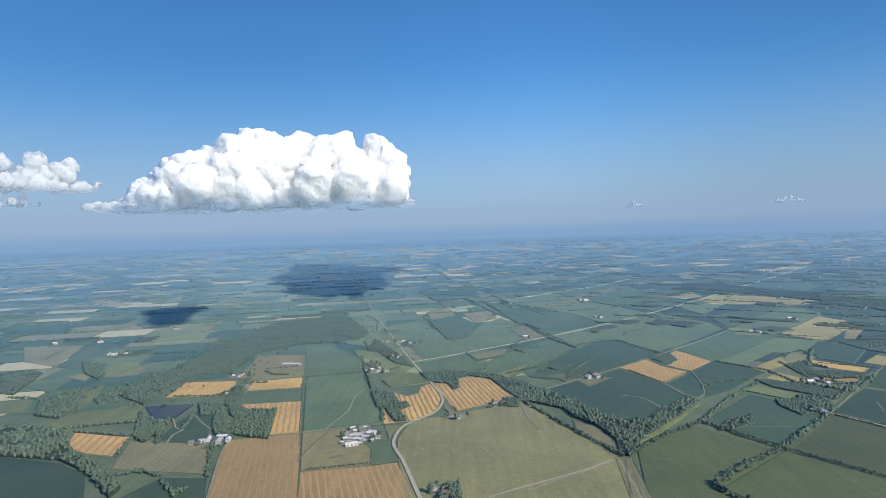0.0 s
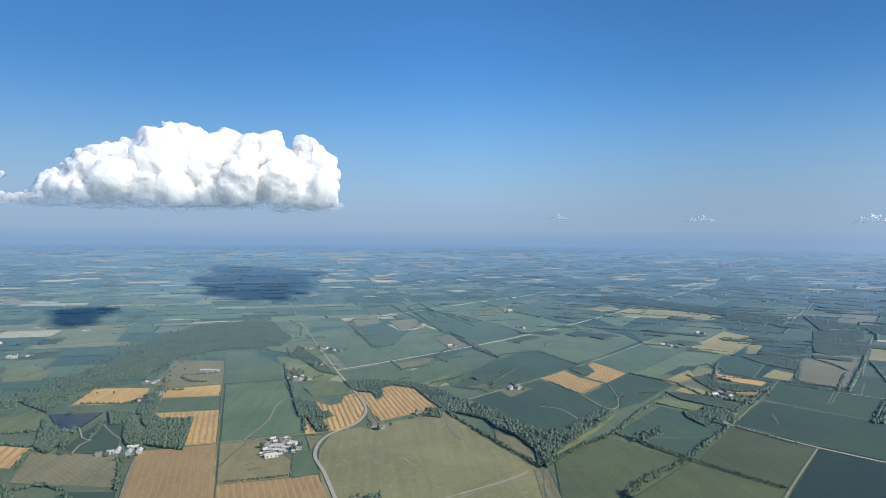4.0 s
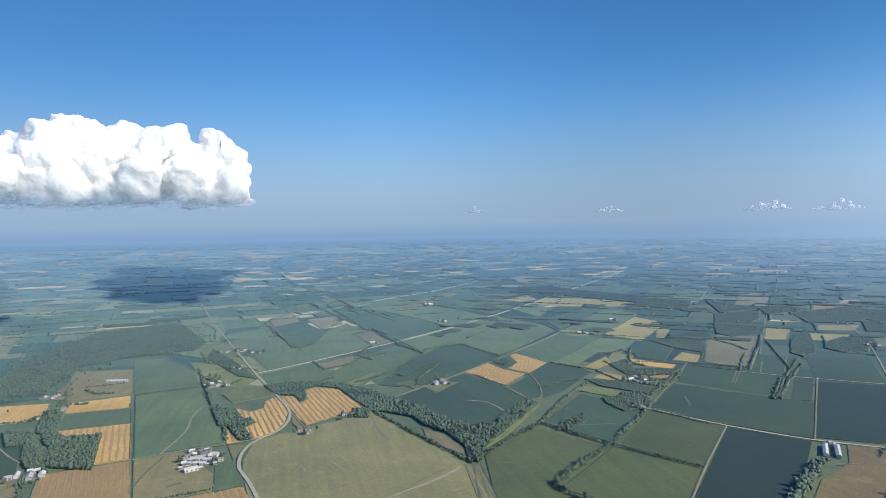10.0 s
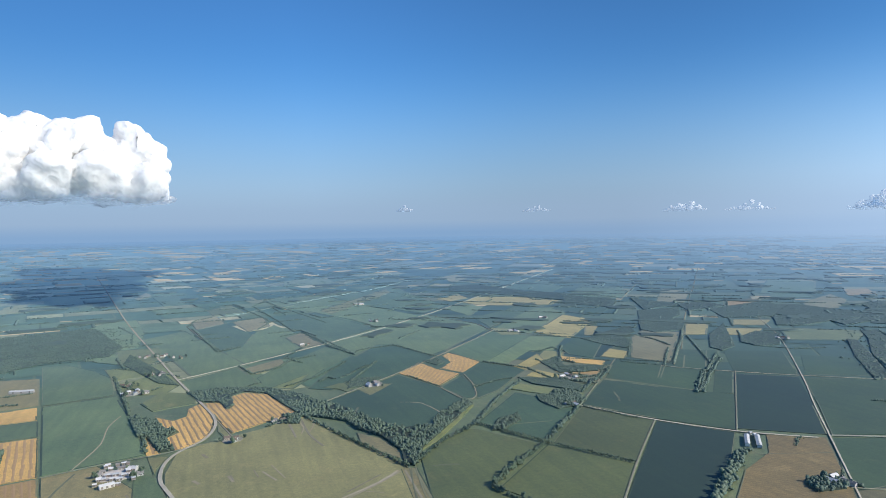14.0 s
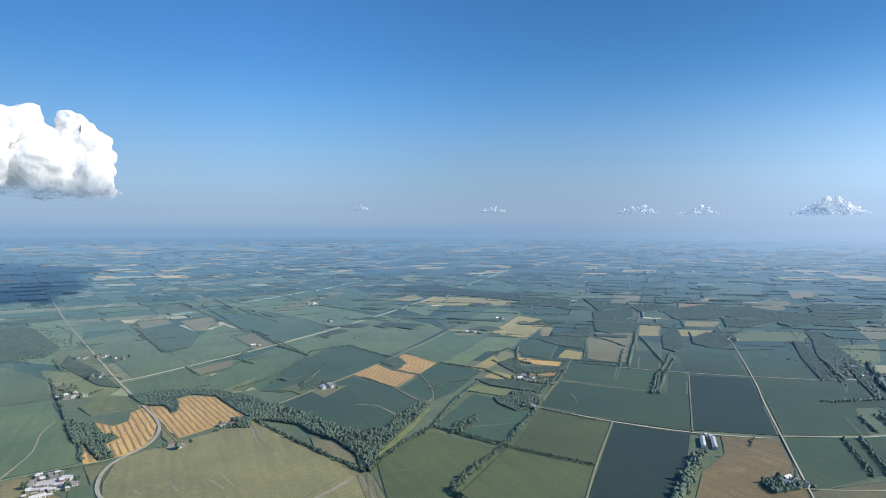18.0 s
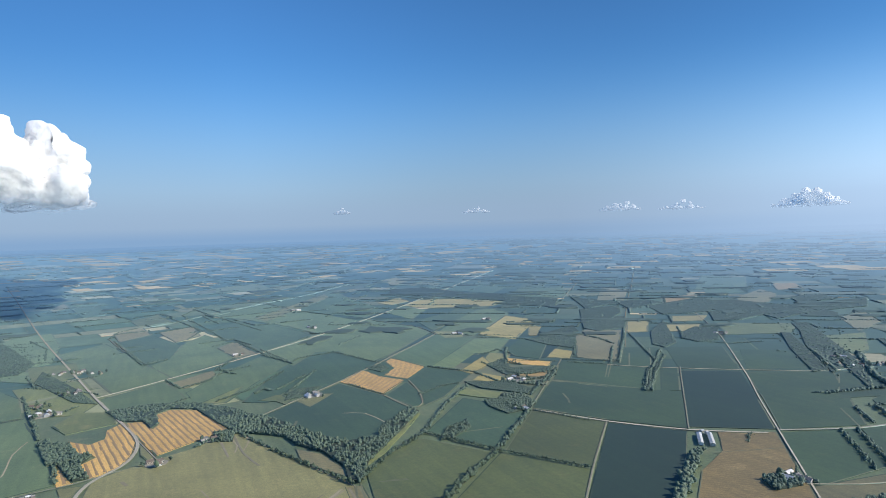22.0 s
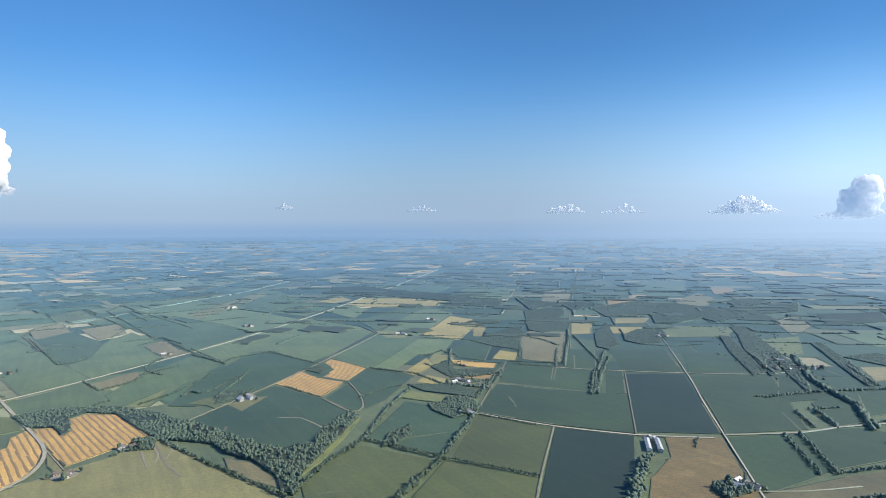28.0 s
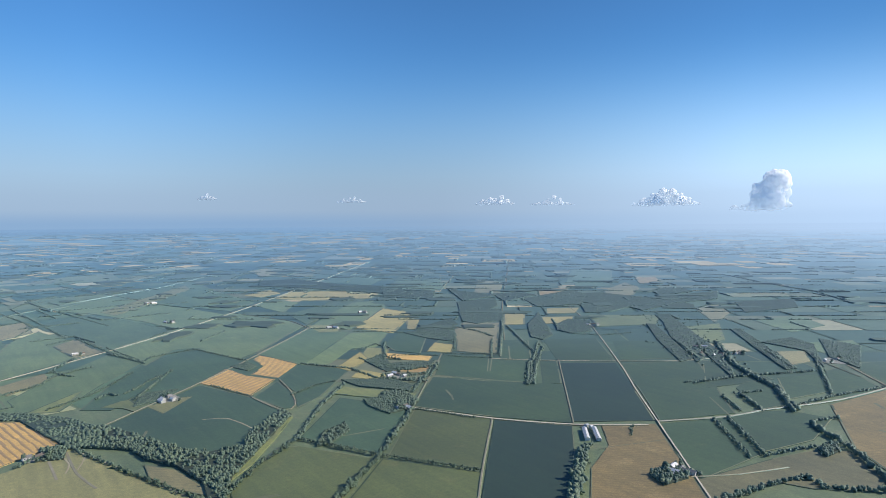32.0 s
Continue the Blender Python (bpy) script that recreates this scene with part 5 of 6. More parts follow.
farm("homes", [(-121, 1001)], n=1, spread=6, ground=False, leafy=2)
hedge("tree", [(-121, 1008), (-117, 1015)], size=0.5)
barn("white", [(771, 814), (737, 778)], wide=6.5)
barn("white", [(784, 806), (748, 766)], wide=6.5)
shed("grey", [(785, 821)], w=7, d=6)
shed("grey", [(785, 812)], w=6, d=5)
yard_at("gravel", [(780, 821)], w=16, d=10, turn=0.9)
hedge("tree", [(709, 759), (724, 766), (731, 757)], size=0.7)
hedge("tree", [(121, 1449), (160, 1485), (196, 1516), (224, 1556), (298, 1672)], size=0.55)
hedge("tree", [(249, 1485), (275, 1515), (293, 1539)], size=0.6)
hedge("tree", [(301, 1559), (341, 1599)], size=0.6)
hedge("tree", [(201, 1471), (221, 1501), (240, 1480)], size=0.7)
field("meadow", [(197, 1410), (232, 1433), (250, 1432), (257, 1366), (242, 1343), (229, 1382)])
field("fallow", [(1189, 1682), (1292, 1773), (1376, 1692), (1035, 1317), (991, 1414)])
field("gold", [(961, 1894), (1276, 2255), (1295, 2062), (1008, 1742)])
field("wheat", [(837, 1511), (907, 1405), (868, 1362), (807, 1453)])
field("stubble", [(777, 1396), (842, 1326), (797, 1271), (729, 1344)])
field("gold", [(929, 1459), (1017, 1548), (1037, 1486), (967, 1408)])
field("gold", [(651, 1336), (703, 1389), (727, 1303), (689, 1270)])
field("gold", [(1523, 1836), (1584, 1794), (1421, 1620), (1360, 1650)])
field("gold", [(1551, 1714), (1663, 1638), (1539, 1546), (1451, 1609)])
field("gold", [(1741, 1849), (1858, 1786), (1730, 1694), (1640, 1746)])
field("fallow", [(1894, 2466), (2316, 2961), (2356, 2783), (1963, 2360)])
field("stubble", [(2221, 2373), (2385, 2335), (2136, 2089), (1944, 2074)])
field("stubble", [(3091, 2477), (3240, 2451), (2996, 2222), (2827, 2241)])
field("fallow", [(2390, 2119), (2826, 2336), (2666, 2121), (2367, 1926), (2210, 1941)])
field("meadow", [(561, 1241), (598, 1283), (685, 1147), (646, 1113)])
field("gold", [(668, 1438), (799, 1564), (773, 1471), (675, 1390)])
field("meadow", [(1735, 1284), (1901, 1248), (1646, 1083), (1563, 1067)])
field("meadow", [(1725, 1633), (1915, 1470), (1730, 1359), (1558, 1444)])
field("clover", [(1983, 2353), (2160, 2326), (1837, 1984), (1708, 2018)])
field("sward", [(1697, 2931), (2035, 3338), (2148, 3140), (1708, 2688)])
field("clover", [(2788, 3731), (3143, 3785), (2778, 3383), (2484, 3346)])
field("soy", [(891, 1601), (1046, 1766), (1060, 1643), (903, 1448), (870, 1515)])
field("soy", [(1324, 2426), (1502, 2615), (1558, 2346), (1367, 2150)])
field("fallow", [(-119, 2697), (-22, 2836), (9, 2584), (-90, 2455)])
field("fallow", [(33, 2621), (157, 2709), (164, 2433), (79, 2329)])
field("meadow", [(-70, 3081), (41, 3277), (91, 2936), (-36, 2854)])
field("fallow", [(186, 2129), (250, 2222), (283, 1960), (215, 1918)])
field("fallow", [(39, 1680), (142, 1780), (148, 1715), (71, 1602)])
field("clover", [(-391, 4034), (-248, 4015), (-175, 3441), (-268, 3379)])
field("barley", [(400, 2831), (944, 3786), (906, 3530), (427, 2681)])
field("sward", [(210, 3393), (329, 3592), (382, 3183), (245, 3038)])
field("meadow", [(-299, 2110), (-185, 2107), (-154, 1925), (-209, 1831), (-252, 1847)])
field("meadow", [(-162, 1420), (-129, 1505), (-51, 1461), (-58, 1379), (-133, 1349)])
field("sward", [(-498, 2565), (-437, 2797), (-328, 2866), (-260, 2479), (-247, 2143), (-297, 2109), (-256, 1869), (-322, 1934), (-387, 2012)])

wood("oak", [(1608, 2217), (1821, 2227), (1655, 2021), (1311, 1801)], size=0.6)
wood("oak", [(1129, 1778), (1316, 1871), (1255, 1755), (1111, 1689)], size=0.6)
wood("oak", [(2221, 2127), (2321, 2079), (2322, 1806), (2171, 1692), (1988, 1788), (1994, 1928)], size=0.6)
wood("oak", [(1348, 3763), (1545, 3736), (1600, 3249), (1735, 3011), (1547, 2715), (1459, 2965), (1317, 3310), (1218, 3403)], size=0.6)
wood("oak", [(1867, 1435), (1917, 1433), (1402, 994), (1335, 974), (1585, 1211)], size=0.8)
wood("oak", [(1810, 1158), (1827, 1134), (1548, 892), (1441, 805), (1415, 818), (1571, 955)], size=0.8)
wood("oak", [(1684, 1006), (1810, 987), (1758, 908), (1502, 777), (1656, 884)], size=0.7)
wood("oak", [(1850, 933), (1823, 824), (1548, 724), (1620, 814)], size=0.7)
wood("oak", [(2354, 1770), (2248, 1556), (2147, 1491), (2077, 1577)], size=0.5)
wood("oak", [(2447, 1505), (2723, 1413), (2467, 1272), (2192, 1322)], size=0.5)
wood("oak", [(1451, 2006), (1548, 2028), (1600, 1931), (1423, 1726), (1304, 1719), (1302, 1787)], size=0.75)
wood("oak", [(1891, 2133), (2311, 2242), (2214, 2062), (1942, 1854), (1752, 1899)], size=0.75)
wood("oak", [(1423, 1611), (1641, 1783), (1347, 1430), (1269, 1393), (1274, 1445)], size=0.7)
wood("oak", [(1478, 1545), (1607, 1608), (1629, 1535), (1478, 1400), (1408, 1407), (1410, 1472)], size=0.7)
wood("oak", [(1032, 1725), (1172, 1743), (1151, 1630), (1062, 1531), (1035, 1605)], size=0.7)
wood("oak", [(623, 1327), (710, 1274), (714, 1198), (685, 1169), (627, 1261)], size=0.6)
wood("oak", [(586, 1167), (636, 1163), (615, 1071), (579, 1066), (573, 1127)], size=0.6)
wood("oak", [(751, 1455), (829, 1503), (784, 1399), (881, 1357), (845, 1325), (735, 1333)], size=0.6)
wood("oak", [(1718, 1384), (1721, 1355), (1363, 1001), (1312, 1001), (1503, 1193)], size=0.7)
wood("oak", [(1894, 1478), (1951, 1465), (1525, 1045), (1333, 892), (1254, 843), (1449, 1027)], size=0.75)
wood("oak", [(2038, 1732), (2315, 1816), (2449, 1781), (2781, 1782), (2503, 1610), (2234, 1630), (1966, 1581)], size=0.8)
wood("oak", [(1925, 1838), (2133, 1880), (2070, 1689), (1844, 1634), (1764, 1673)], size=0.8)
wood("oak", [(1908, 2347), (2066, 2325), (2028, 2184), (1771, 2108)], size=0.8)
wood("oak", [(1670, 2940), (1788, 2625), (1587, 2365), (1470, 2560)], size=0.8)
wood("oak", [(1874, 2633), (1894, 2383), (1921, 2311), (1648, 2230)], size=0.8)
wood("oak", [(2580, 1994), (2802, 2010), (2684, 1843), (2422, 1828)], size=0.8)
wood("oak", [(-500, 1242), (-472, 1244), (-446, 1224), (-417, 1141), (-397, 1070), (-412, 1080), (-438, 1164), (-463, 1161)], size=0.8)
wood("oak", [(-471, 1349), (-467, 1431), (-427, 1297), (-405, 1210), (-396, 1136), (-421, 1190), (-436, 1253)], size=0.8)
wood("oak", [(-411, 1118), (-396, 1136), (-374, 1090), (-366, 1017), (-393, 1044), (-409, 1081)], size=0.8)
wood("oak", [(-532, 1132), (-514, 1128), (-490, 1068), (-467, 1004), (-471, 1001)], size=0.8)
hedge("tree", [(3454, 2368), (3690, 2296), (3286, 1789), (3083, 1487), (2805, 1241)], size=0.7)
hedge("tree", [(-60, 3196), (50, 3298), (175, 2584)], size=0.6)
hedge("tree", [(200, 3410), (328, 3598)], size=0.6)
hedge("tree", [(200, 3410), (244, 3120), (367, 2438)], size=0.6)
hedge("tree", [(-105, 2488), (-11, 1963), (46, 2019)], size=0.6)
hedge("tree", [(-125, 2549), (-103, 2725), (-39, 2811)], size=0.6)
hedge("tree", [(9, 2599), (150, 2706), (173, 2551), (114, 2365)], size=0.6)
hedge("tree", [(34, 1725), (62, 1613), (126, 1664), (158, 1742)], size=0.6)
hedge("tree", [(176, 2168), (254, 2229), (294, 1956), (336, 1752)], size=0.6)
hedge("tree", [(930, 1845), (1009, 1768), (1113, 1632)], size=0.6)
hedge("tree", [(1620, 4644), (1841, 4862), (1848, 4103), (1934, 3525)], size=0.6)
hedge("tree", [(1064, 3191), (1233, 3309), (1262, 3132), (1586, 2784)], size=0.6)
hedge("tree", [(2302, 2997), (2451, 2934), (2673, 2647)], size=0.6)
hedge("tree", [(2261, 2417), (1819, 1954), (1625, 1724)], size=0.6)
hedge("tree", [(-280, 1970), (-237, 1796), (-196, 1787)], size=0.6)
hedge("tree", [(1404, 1419), (1454, 1338), (1546, 1312)], size=0.6)
hedge("tree", [(2150, 1487), (2380, 1548), (2143, 1345)], size=0.6)
farm("homes", [(-210, 1957)], n=4, spread=22, leafy=3, ground=False)
farm("homes", [(-165, 1957)], n=4, spread=22, leafy=3, ground=False)
farm("homes", [(-121, 1915)], n=3, spread=18, leafy=3, ground=False)
farm("mixed", [(607, 2992)], n=5, spread=26, leafy=1, ground=False)
farm("mixed", [(542, 2388)], n=3, spread=20, leafy=3, ground=False)
farm("mixed", [(909, 1938)], n=4, spread=20, leafy=1, ground=False)
farm("mixed", [(232, 1967)], n=2, spread=14, leafy=1, ground=False)
farm("mixed", [(1158, 2192)], n=3, spread=16, leafy=0, ground=False)
farm("mixed", [(1561, 1469)], n=3, spread=18, leafy=5, ground=False)
farm("mixed", [(1501, 1068)], n=3, spread=14, leafy=3, ground=False)
farm("homes", [(1497, 965)], n=2, spread=10, leafy=3, ground=False)
farm("mixed", [(-1007, 1856)], n=4, spread=20, leafy=2, ground=False)
farm("mixed", [(-969, 1863)], n=3, spread=16, leafy=2, ground=False)
farm("mixed", [(-1340, 2109)], n=3, spread=14, leafy=3, ground=False)
farm("homes", [(-1194, 2121)], n=3, spread=14, leafy=3, ground=False)
farm("homes", [(-1062, 2407)], n=4, spread=16, leafy=3, ground=False)
hedge("tree", [(845, 781), (803, 754)], size=0.5)
hedge("tree", [(1193, 1317), (1069, 1212), (912, 1070)], size=0.8)
hedge("tree", [(1216, 1703), (1219, 1612), (1195, 1513)], size=0.7)
hedge("tree", [(1519, 1837), (1033, 1303)], size=0.6)
hedge("tree", [(1148, 885), (1248, 851)], size=0.6)
hedge("tree", [(1116, 790), (1052, 720)], size=0.7)
hedge("tree", [(974, 722), (855, 600)], size=0.7)
hedge("tree", [(-488, 1189), (-471, 1124), (-461, 1076)], size=0.7)
hedge("tree", [(-571, 1293), (-567, 1255), (-573, 1236)], size=0.7)
hedge("tree", [(-385, 973), (-364, 981), (-355, 988)], size=0.7)
hedge("tree", [(-452, 1427), (-419, 1423)], size=0.7)
hedge("tree", [(-464, 1558), (-430, 1509), (-391, 1505)], size=0.7)
hedge("tree", [(-60, 2219), (-19, 1967), (46, 2027)], size=0.7)
hedge("tree", [(89, 2893), (215, 3081), (250, 2742)], size=0.6)
hedge("tree", [(210, 3393), (137, 3158), (188, 2698), (230, 2256)], size=0.6)
hedge("tree", [(287, 1931), (326, 1814), (339, 1749)], size=0.7)
hedge("tree", [(215, 1918), (153, 1792), (190, 1699)], size=0.7)
hedge("tree", [(-468, 2466), (-425, 2585), (-359, 2515)], size=0.6)
hedge("tree", [(-402, 2181), (-362, 2270), (-298, 2306)], size=0.6)
hedge("tree", [(-335, 2004), (-324, 2151)], size=0.6)
hedge("tree", [(-369, 2665), (-295, 2446), (-269, 2199)], size=0.6)
hedge("tree", [(-523, 2720), (-482, 2848)], size=0.6)

# ---- far hedgerows ----
far_rng = random.Random(9)
for _a, _b in FAR_HEDGES:
    _mid = (_a + _b) / 2
    _far = (_mid - MID).length
    if _far < 2050:
        continue
    _long = (_b - _a).length
    _step = 7.5 if _far < 2600 else 12.0 if _far < 5000 else 34.0 if _far < 13000 else 110.0
    _up = 1.0 if _far < 13000 else 2.2
    _s = _long * far_rng.uniform(0, 0.35)
    _long_to = _long * far_rng.uniform(0.6, 1.0)
    while _s < _long_to:
        _p = _a.lerp(_b, _s / _long)
        _tall = far_rng.uniform(2.2, 6.6) * _up
        FAR_SPOTS.append((_p.x, _p.y, _tall, _step * far_rng.uniform(0.6, 1.2)))
        _s += _step * far_rng.uniform(0.35, 1.0)
near_spots = [s for s in FAR_SPOTS if math.hypot(s[0], s[1]) < 1500]
thicket("hedge_undergrowth", near_spots, "low green scrub and saplings along the hedgerows", "scrub")
thicket("far_hedgerows", [s for s in FAR_SPOTS if math.hypot(s[0], s[1]) >= 1500], "thin dark tree lines between distant fields", "trees")


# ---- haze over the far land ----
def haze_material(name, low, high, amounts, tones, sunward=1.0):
    """Painted haze: emissive see-through skin, thickness and tone by height, brighter towards the sun."""
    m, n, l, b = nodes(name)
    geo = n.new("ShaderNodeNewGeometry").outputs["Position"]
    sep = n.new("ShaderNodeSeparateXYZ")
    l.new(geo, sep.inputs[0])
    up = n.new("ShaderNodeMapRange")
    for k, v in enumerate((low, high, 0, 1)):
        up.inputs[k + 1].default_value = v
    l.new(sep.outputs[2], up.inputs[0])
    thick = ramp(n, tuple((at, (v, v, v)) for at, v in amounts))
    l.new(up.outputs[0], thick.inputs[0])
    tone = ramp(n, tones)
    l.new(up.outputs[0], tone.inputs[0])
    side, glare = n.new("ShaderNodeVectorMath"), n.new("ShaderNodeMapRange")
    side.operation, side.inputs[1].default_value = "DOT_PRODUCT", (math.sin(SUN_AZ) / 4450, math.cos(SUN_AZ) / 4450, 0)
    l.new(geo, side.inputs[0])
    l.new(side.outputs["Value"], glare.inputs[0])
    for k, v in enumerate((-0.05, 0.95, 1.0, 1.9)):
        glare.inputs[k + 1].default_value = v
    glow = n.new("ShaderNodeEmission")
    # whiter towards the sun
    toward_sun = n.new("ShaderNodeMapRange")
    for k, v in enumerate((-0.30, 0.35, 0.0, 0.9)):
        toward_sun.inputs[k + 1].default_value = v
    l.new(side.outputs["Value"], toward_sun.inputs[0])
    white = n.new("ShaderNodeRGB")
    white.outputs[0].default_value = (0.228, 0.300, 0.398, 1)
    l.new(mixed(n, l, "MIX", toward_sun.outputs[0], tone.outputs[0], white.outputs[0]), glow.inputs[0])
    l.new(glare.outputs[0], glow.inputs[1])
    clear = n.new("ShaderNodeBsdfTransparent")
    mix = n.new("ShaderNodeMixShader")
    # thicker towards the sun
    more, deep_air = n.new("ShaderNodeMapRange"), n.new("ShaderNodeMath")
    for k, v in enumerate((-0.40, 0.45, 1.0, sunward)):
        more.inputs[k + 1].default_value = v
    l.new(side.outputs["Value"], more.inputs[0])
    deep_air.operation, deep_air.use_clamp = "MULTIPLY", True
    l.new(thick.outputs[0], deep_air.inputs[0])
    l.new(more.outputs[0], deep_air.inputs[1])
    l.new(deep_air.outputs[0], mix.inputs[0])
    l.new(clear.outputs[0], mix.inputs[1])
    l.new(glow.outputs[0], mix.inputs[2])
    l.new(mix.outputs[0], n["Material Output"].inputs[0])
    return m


def horizon_haze():
    """Glowing mesh for summer haze: a horizon bank, a thin layer over the farthest land."""
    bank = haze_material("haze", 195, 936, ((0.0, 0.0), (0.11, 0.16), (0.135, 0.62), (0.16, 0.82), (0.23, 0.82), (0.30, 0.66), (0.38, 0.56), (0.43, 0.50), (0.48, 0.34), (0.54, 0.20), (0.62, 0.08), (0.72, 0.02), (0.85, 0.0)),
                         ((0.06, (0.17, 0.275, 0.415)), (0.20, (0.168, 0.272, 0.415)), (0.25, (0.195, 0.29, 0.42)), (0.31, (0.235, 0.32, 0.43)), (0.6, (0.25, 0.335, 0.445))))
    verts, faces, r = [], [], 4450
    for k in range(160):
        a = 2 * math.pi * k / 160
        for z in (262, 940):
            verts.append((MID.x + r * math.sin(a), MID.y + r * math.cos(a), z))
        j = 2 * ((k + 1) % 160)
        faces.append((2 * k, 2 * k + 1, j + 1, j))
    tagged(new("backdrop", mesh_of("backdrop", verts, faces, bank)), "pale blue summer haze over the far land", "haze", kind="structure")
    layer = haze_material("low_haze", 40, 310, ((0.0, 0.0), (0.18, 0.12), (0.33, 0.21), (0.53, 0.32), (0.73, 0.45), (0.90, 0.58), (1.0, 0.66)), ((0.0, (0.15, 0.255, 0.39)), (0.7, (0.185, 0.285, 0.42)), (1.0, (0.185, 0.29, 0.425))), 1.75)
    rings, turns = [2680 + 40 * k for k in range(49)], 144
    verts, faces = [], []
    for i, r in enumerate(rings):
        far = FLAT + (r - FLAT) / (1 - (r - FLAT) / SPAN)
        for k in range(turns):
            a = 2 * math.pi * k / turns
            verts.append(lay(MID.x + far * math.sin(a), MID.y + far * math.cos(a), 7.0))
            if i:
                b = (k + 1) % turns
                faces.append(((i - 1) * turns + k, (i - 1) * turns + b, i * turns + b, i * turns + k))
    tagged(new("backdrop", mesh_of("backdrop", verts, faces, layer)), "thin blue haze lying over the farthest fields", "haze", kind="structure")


horizon_haze()


# ---- clouds ----
def cloud_material(name, reach, white, dense):
    """White cumulus: light wanders through it over this reach in metres, and it frays out towards its foot."""
    m, n, l, b = nodes(name)
    geo = n.new("ShaderNodeNewGeometry").outputs["Position"]
    b.inputs["Base Color"].default_value = (white, white * 0.985, white * 0.96, 1)
    b.inputs["Roughness"].default_value = 1.0
    b.inputs["Specular IOR Level"].default_value = 0.0
    b.inputs["Subsurface Weight"].default_value = 1.0
    b.inputs["Subsurface Radius"].default_value = (1.0, 1.0, 1.0)
    b.inputs["Subsurface Scale"].default_value = reach
    up = n.new("ShaderNodeSeparateXYZ")
    l.new(n.new("ShaderNodeTexCoord").outputs["Generated"], up.inputs[0])
    ragged = n.new("ShaderNodeMath")
    ragged.operation, ragged.inputs[1].default_value = "MULTIPLY_ADD", 0.34
    l.new(noise_of(n, l, geo, 0.5 / reach, 3, 0.5), ragged.inputs[0])
    l.new(up.outputs["Z"], ragged.inputs[2])
    fray = n.new("ShaderNodeMapRange")
    fray.interpolation_type = "SMOOTHSTEP"
    fray.inputs["From Min"].default_value, fray.inputs["From Max"].default_value = 0.13, 0.42
    fray.inputs["To Max"].default_value = dense
    l.new(ragged.outputs[0], fray.inputs["Value"])
    clear, mix = n.new("ShaderNodeBsdfTransparent"), n.new("ShaderNodeMixShader")
    l.new(fray.outputs[0], mix.inputs[0])
    l.new(clear.outputs[0], mix.inputs[1])
    l.new(b.outputs[0], mix.inputs[2])
    l.new(mix.outputs[0], n["Material Output"].inputs[0])
    return m


# tones carry light: thin clouds whitened for inner scatter, veiled ones greyed for haze
M_CLOUD, M_THIN, M_VEIL = cloud_material("cloud_white", 180.0, 0.81, 1.0), cloud_material("thin_cloud", 200.0, 0.99, 0.9), cloud_material("veiled_cloud", 150.0, 0.74, 0.6)


def ball(levels):
    bm = bmesh.new()
    bmesh.ops.create_icosphere(bm, subdivisions=levels, radius=1.0)
    co, fa = np.array([v.co[:] for v in bm.verts]), np.array([[v.index for v in f.verts] for f in bm.faces])
    bm.free()
    return co, fa


BALLS = {k: ball(k) for k in (2, 3, 4, 5)}
LATTICE = np.random.RandomState(7).uniform(-1, 1, (32, 32, 32))


def drift(p):
    """Smooth noise, -1..1, at the rows of p."""
    i = np.floor(p).astype(int)
    f = p - i
    f = f * f * (3 - 2 * f)
    out = 0
    for dx in (0, 1):
        for dy in (0, 1):
            for dz in (0, 1):
                w = (f[:, 0] if dx else 1 - f[:, 0]) * (f[:, 1] if dy else 1 - f[:, 1]) * (f[:, 2] if dz else 1 - f[:, 2])
                out = out + w * LATTICE[(i[:, 0] + dx) % 32, (i[:, 1] + dy) % 32, (i[:, 2] + dz) % 32]
    return out


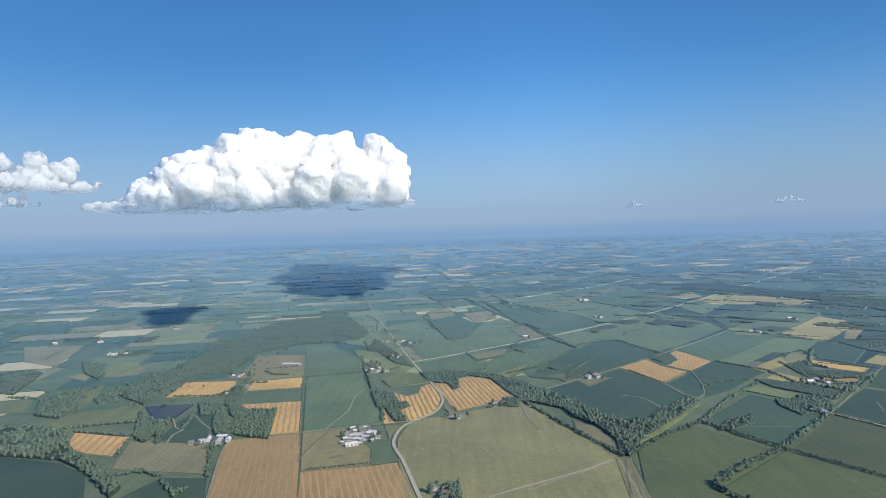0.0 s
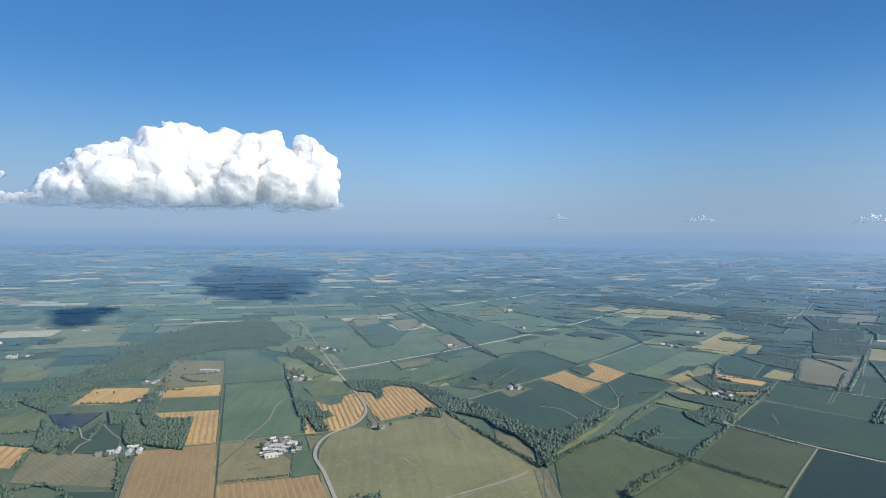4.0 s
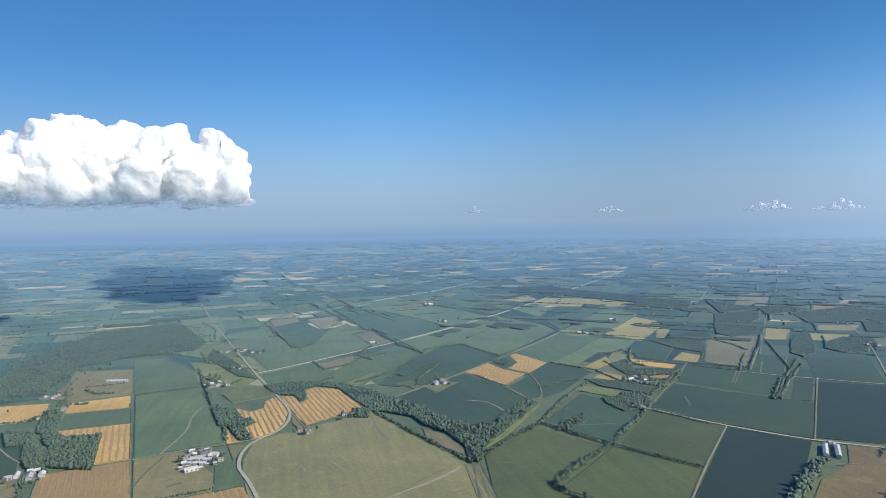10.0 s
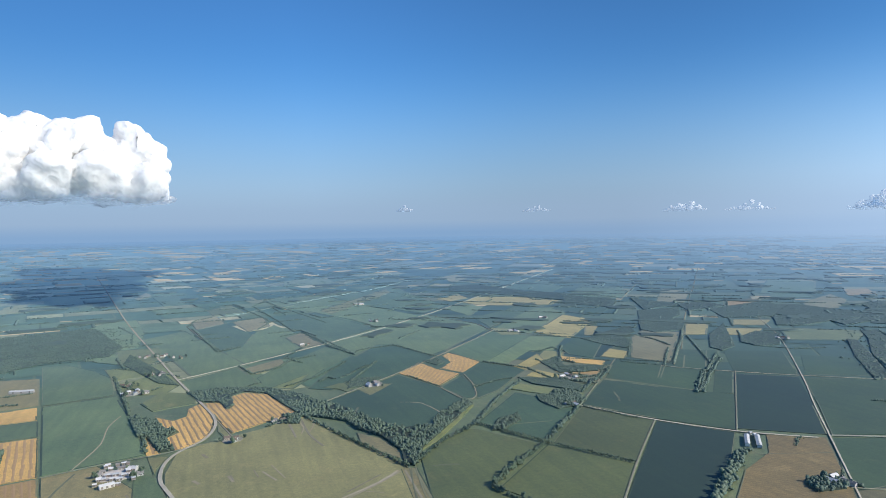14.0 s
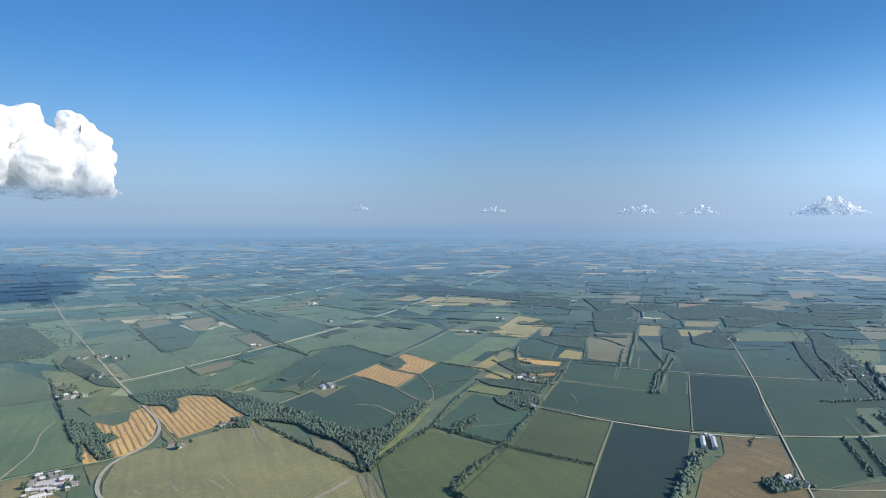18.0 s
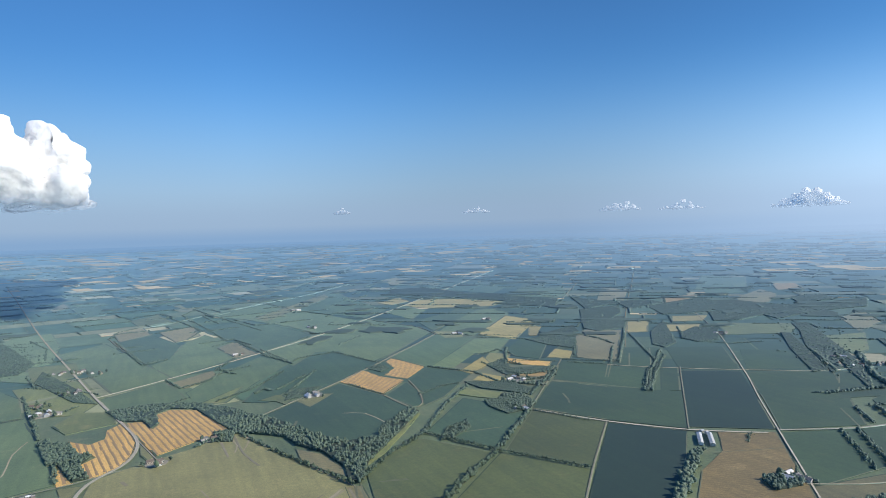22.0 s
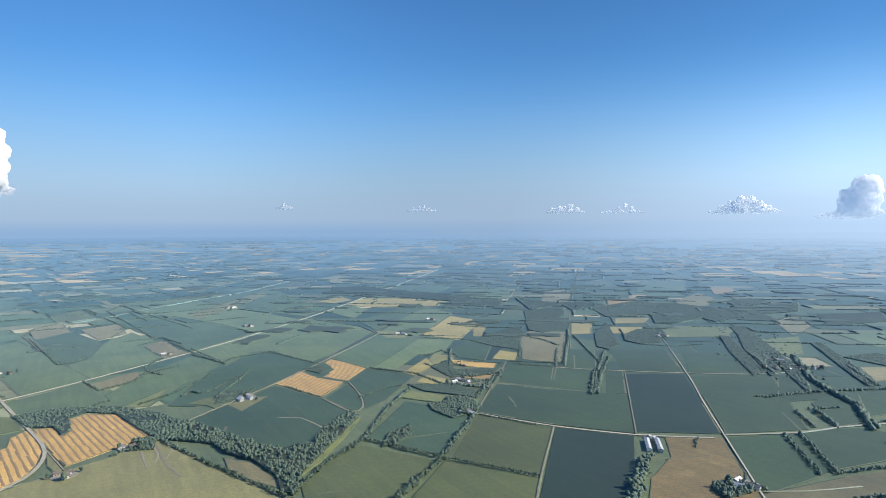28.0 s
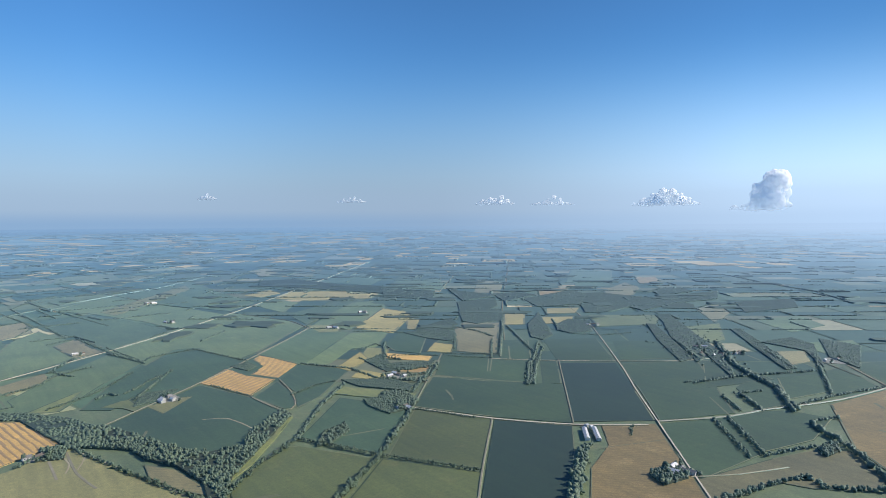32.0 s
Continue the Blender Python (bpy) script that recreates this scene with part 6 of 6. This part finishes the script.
def cloud(az, base, dist, profile, deep, seed, label, count=1.0, mat=None):
    """A heap of cauliflower lumps under a skyline, smooth at its foot and finely knobbed on top. profile: metres along the cloud and top height over its base; base: its height."""
    rng = random.Random(seed)
    wide, tops = profile[-1][0] - profile[0][0], max(h for _, h in profile)
    fine = count > 1

    def top(x):
        for (x0, h0), (x1, h1) in zip(profile, profile[1:]):
            if x0 <= x <= x1:
                return h0 + (h1 - h0) * (x - x0) / (x1 - x0)
        return 0

    def clear(x, y, z, r):
        return z + r < top(x) * (1 - (2 * y / deep) ** 2 * 0.5) * 1.03
    large = []
    for x, h in profile:
        r = max(h * (0.24 if fine else 0.20), tops * (0.08 if fine else 0.10))
        large.append((x, rng.uniform(-0.12, 0.12) * deep, max(h - r * 1.15, r * 0.6), r))
    for i in range(int(52 * count)):
        x = profile[0][0] + wide * rng.random()
        f = rng.uniform(-1, 1)
        h = top(x) * (1 - f * f * 0.5)
        r = min(tops * rng.uniform(0.15, 0.30), max(h * 0.5, tops * 0.07))
        while r > tops * 0.07 and min(top(x - r), top(x + r)) < h * 0.4:
            r *= 0.8
        large.append((x, f * 0.5 * deep, rng.uniform(0.1, 0.8) * max(h - r, r * 0.5), r))
    small, knobs = [], []
    for x, y, z, r in large:
        for i in range(int(7 * min(count, 1.2))):
            d = Vector((rng.gauss(0, 1), rng.gauss(-0.4, 1), rng.gauss(0.5, 0.8))).normalized()
            q = r * rng.uniform(0.28, 0.5)
            p = Vector((x, y, z)) + d * (r - q * 0.35)
            if p.z > tops * 0.12 and clear(p.x, p.y, p.z, q):
                small.append((*p, q))
                for j in range(6 if fine else 0):
                    e = (d + Vector((rng.gauss(0, 0.7), rng.gauss(-0.2, 0.7), rng.gauss(0.4, 0.7)))).normalized()
                    s = q * rng.uniform(0.26, 0.46)
                    k = p + e * (q - s * 0.3)
                    if k.z > tops * rng.uniform(0.2, 0.75):
                        knobs.append((*k, s))
    lumps = [(*l, 4 if not fine else 5 if l[3] > tops * 0.2 else 4) for l in large] + [(*l, 3) for l in small] + [(*l, 2) for l in knobs]
    vs, fs, at = [], [], 0
    for k, (x, y, z, r, lev) in enumerate(lumps):
        co, fa = BALLS[lev]
        p = co * r + (x, y, z)
        q = p / tops
        puff = 0.060 * (1 - 2.2 * np.abs(drift(q * 4 + seed))) + 0.040 * (1 - 2.2 * np.abs(drift(q * 9 + 3 + seed))) + 0.012 * (1 - 2.2 * np.abs(drift(q * 24 + 9)))
        p = p + co * (puff * tops * min(1.0, 0.2 + r / tops * 3.5) * np.clip(0.15 + 1.2 * q[:, 2], 0.15, 1.0))[:, None]
        if fine:
            # the upper heap hangs out over a drawn-in foot
            p[:, 1] -= 0.24 * tops * np.sin(0.5 * math.pi * np.clip((p[:, 2] / tops - 0.1) / 0.6, 0, 1))
        low = tops * (0.05 + 0.035 * drift(np.stack([p[:, 0] / tops * 4, p[:, 1] / tops * 4, p[:, 1] * 0 + seed], 1)))
        p[:, 2] = np.where(p[:, 2] < low, low + (p[:, 2] - low) * 0.22, p[:, 2])
        vs.append(p)
        fs.append(fa + at)
        at += len(p)
    me = bpy.data.meshes.new("cloud")
    me.from_pydata(np.concatenate(vs).tolist(), [], np.concatenate(fs).tolist())
    me.materials.append(mat or (M_CLOUD if fine else M_THIN))
    me.shade_smooth()
    ob = new("cloud", me)
    # one closed, softened skin round all the lumps
    skin = ob.modifiers.new("skin", "REMESH")
    skin.mode, skin.voxel_size, skin.use_smooth_shade = "VOXEL", tops / (115 if fine else 60), True
    soft = ob.modifiers.new("soft", "SMOOTH")
    soft.factor, soft.iterations = 0.5, 30 if fine else 10
    # billows on the skin, from broad to fine
    for size, lift in ((0.34, 0.05), (0.15, 0.030), (0.06, 0.014)) if fine else ((0.30, 0.07), (0.13, 0.035)):
        billow = bpy.data.textures.new("billow", "CLOUDS")
        billow.noise_type, billow.noise_scale, billow.noise_depth = "HARD_NOISE", size * tops, 0
        puffed = ob.modifiers.new("billow", "DISPLACE")
        puffed.texture, puffed.texture_coords, puffed.strength, puffed.mid_level = billow, "LOCAL", -lift * tops, 0.35
    a = radians(az)
    ob.matrix_basis = Matrix.Translation((MID.x + dist * math.sin(a), MID.y + dist * math.cos(a), base)) @ Matrix.Rotation(-a, 4, "Z")
    return tagged(ob, label, "cloud", group="clouds")


cloud(-15.8, 558, 4640, [(-1160, 30), (-980, 95), (-850, 210), (-700, 350), (-560, 415), (-420, 430), (-260, 490), (-150, 540), (-40, 540), (90, 480), (190, 530), (325, 490), (445, 530), (560, 430), (660, 430), (745, 520), (800, 440), (850, 340), (890, 240), (925, 140), (955, 50)], 520, 5, "towering white cumulus cloud with a flat grey base", 3.0)
cloud(-34.0, 676, 4640, [(-330, 120), (-160, 240), (10, 255), (195, 225), (340, 80)], 240, 8, "soft white cumulus cloud with a thin base", 0.5, M_VEIL)
cloud(-35.5, 590, 4640, [(-200, 40), (-60, 90), (60, 80), (150, 30)], 120, 9, "soft white cumulus cloud with a thin base", 0.4, M_VEIL)
cloud(16.0, 493, 4480, [(-54, 13), (0, 47), (54, 15)], 27, 12, "small ragged white cloud low over the horizon", 0.6, M_THIN)
cloud(27.9, 477, 4480, [(-94, 11), (-54, 27), (-13, 36), (18, 41), (54, 25), (97, 11)], 31, 13, "small ragged white cloud low over the horizon", 0.6, M_THIN)
cloud(40.5, 455, 4480, [(-135, 16), (-90, 40), (-40, 54), (0, 47), (40, 65), (81, 41), (126, 16)], 40, 14, "small ragged white cloud low over the horizon", 0.6)
cloud(45.5, 450, 4480, [(-153, 11), (-99, 23), (-36, 43), (4, 63), (45, 47), (90, 22), (135, 11)], 40, 15, "small ragged white cloud low over the horizon", 0.6)
cloud(54.8, 434, 4480, [(-202, 22), (-135, 56), (-81, 81), (-18, 112), (36, 106), (85, 86), (144, 50), (198, 18)], 58, 16, "white heaped cloud over the hazy horizon", 1.0)
cloud(62.4, 392, 4480, [(-190, 10), (-130, 30), (-95, 60), (-75, 130), (-50, 175), (-20, 180), (10, 190), (25, 235), (50, 250), (80, 225), (95, 150), (104, 60)], 44, 17, "upright white puffy cloud over the hazy horizon", 1.0)

def shadow_cloud(outline, seed, label, base=2600.0):
    """Unseen cloud added overhead to shade far fields: heaped lumps over a flat outlined base."""
    rng = random.Random(seed)
    xs, ys = [p[0] for p in outline], [p[1] for p in outline]
    mid = Vector((sum(xs) / len(xs), sum(ys) / len(ys), base))
    vs, fs, at = [], [], 0
    step = 46.0
    y = min(ys)
    while y < max(ys):
        x = min(xs)
        while x < max(xs):
            p = (x + rng.uniform(-0.5, 0.5) * step, y + rng.uniform(-0.5, 0.5) * step)
            ragged = 150 * noise.noise((p[0] * 0.008, p[1] * 0.008, seed)), 150 * noise.noise((p[0] * 0.008, p[1] * 0.008, seed + 9))
            if inside((p[0] + ragged[0], p[1] + ragged[1]), outline) and rng.random() < 0.93:
                r = step * rng.choice((0.55, 0.8, 1.0, 1.3, 1.7))
                co, fa = BALLS[2]
                q = co * (1 + 0.16 * drift(co * 2.3 + rng.uniform(0, 30)))[:, None] * r
                q[:, 2] = np.maximum(q[:, 2], -0.25 * r)
                vs.append(q + (p[0] - mid.x, p[1] - mid.y, 0.3 * r + rng.uniform(0, 60)))
                fs.append(fa + at)
                at += len(co)
            x += step
        y += step
    me = mesh_of("cloud", np.concatenate(vs).tolist(), np.concatenate(fs).tolist(), M_CLOUD, smooth=True)
    ob = new("cloud", me)
    ob.location = mid
    return tagged(ob, label, "cloud", group="clouds")


# placed up-sun, out of view, so that their shadows fall on the far land
shadow_cloud([(1992, 1432), (2048, 1573), (2297, 1642), (2491, 1453), (2610, 1104), (2545, 922), (2571, 697), (2511, 633), (2434, 784), (2229, 829), (2096, 952), (2067, 1184)], 21, "broad unseen cloud added to shade the far fields")
shadow_cloud([(1844, 171), (1860, 333), (1906, 388), (1981, 246), (1948, 131), (1935, -7)], 22, "ragged unseen cloud added to shade the far fields")
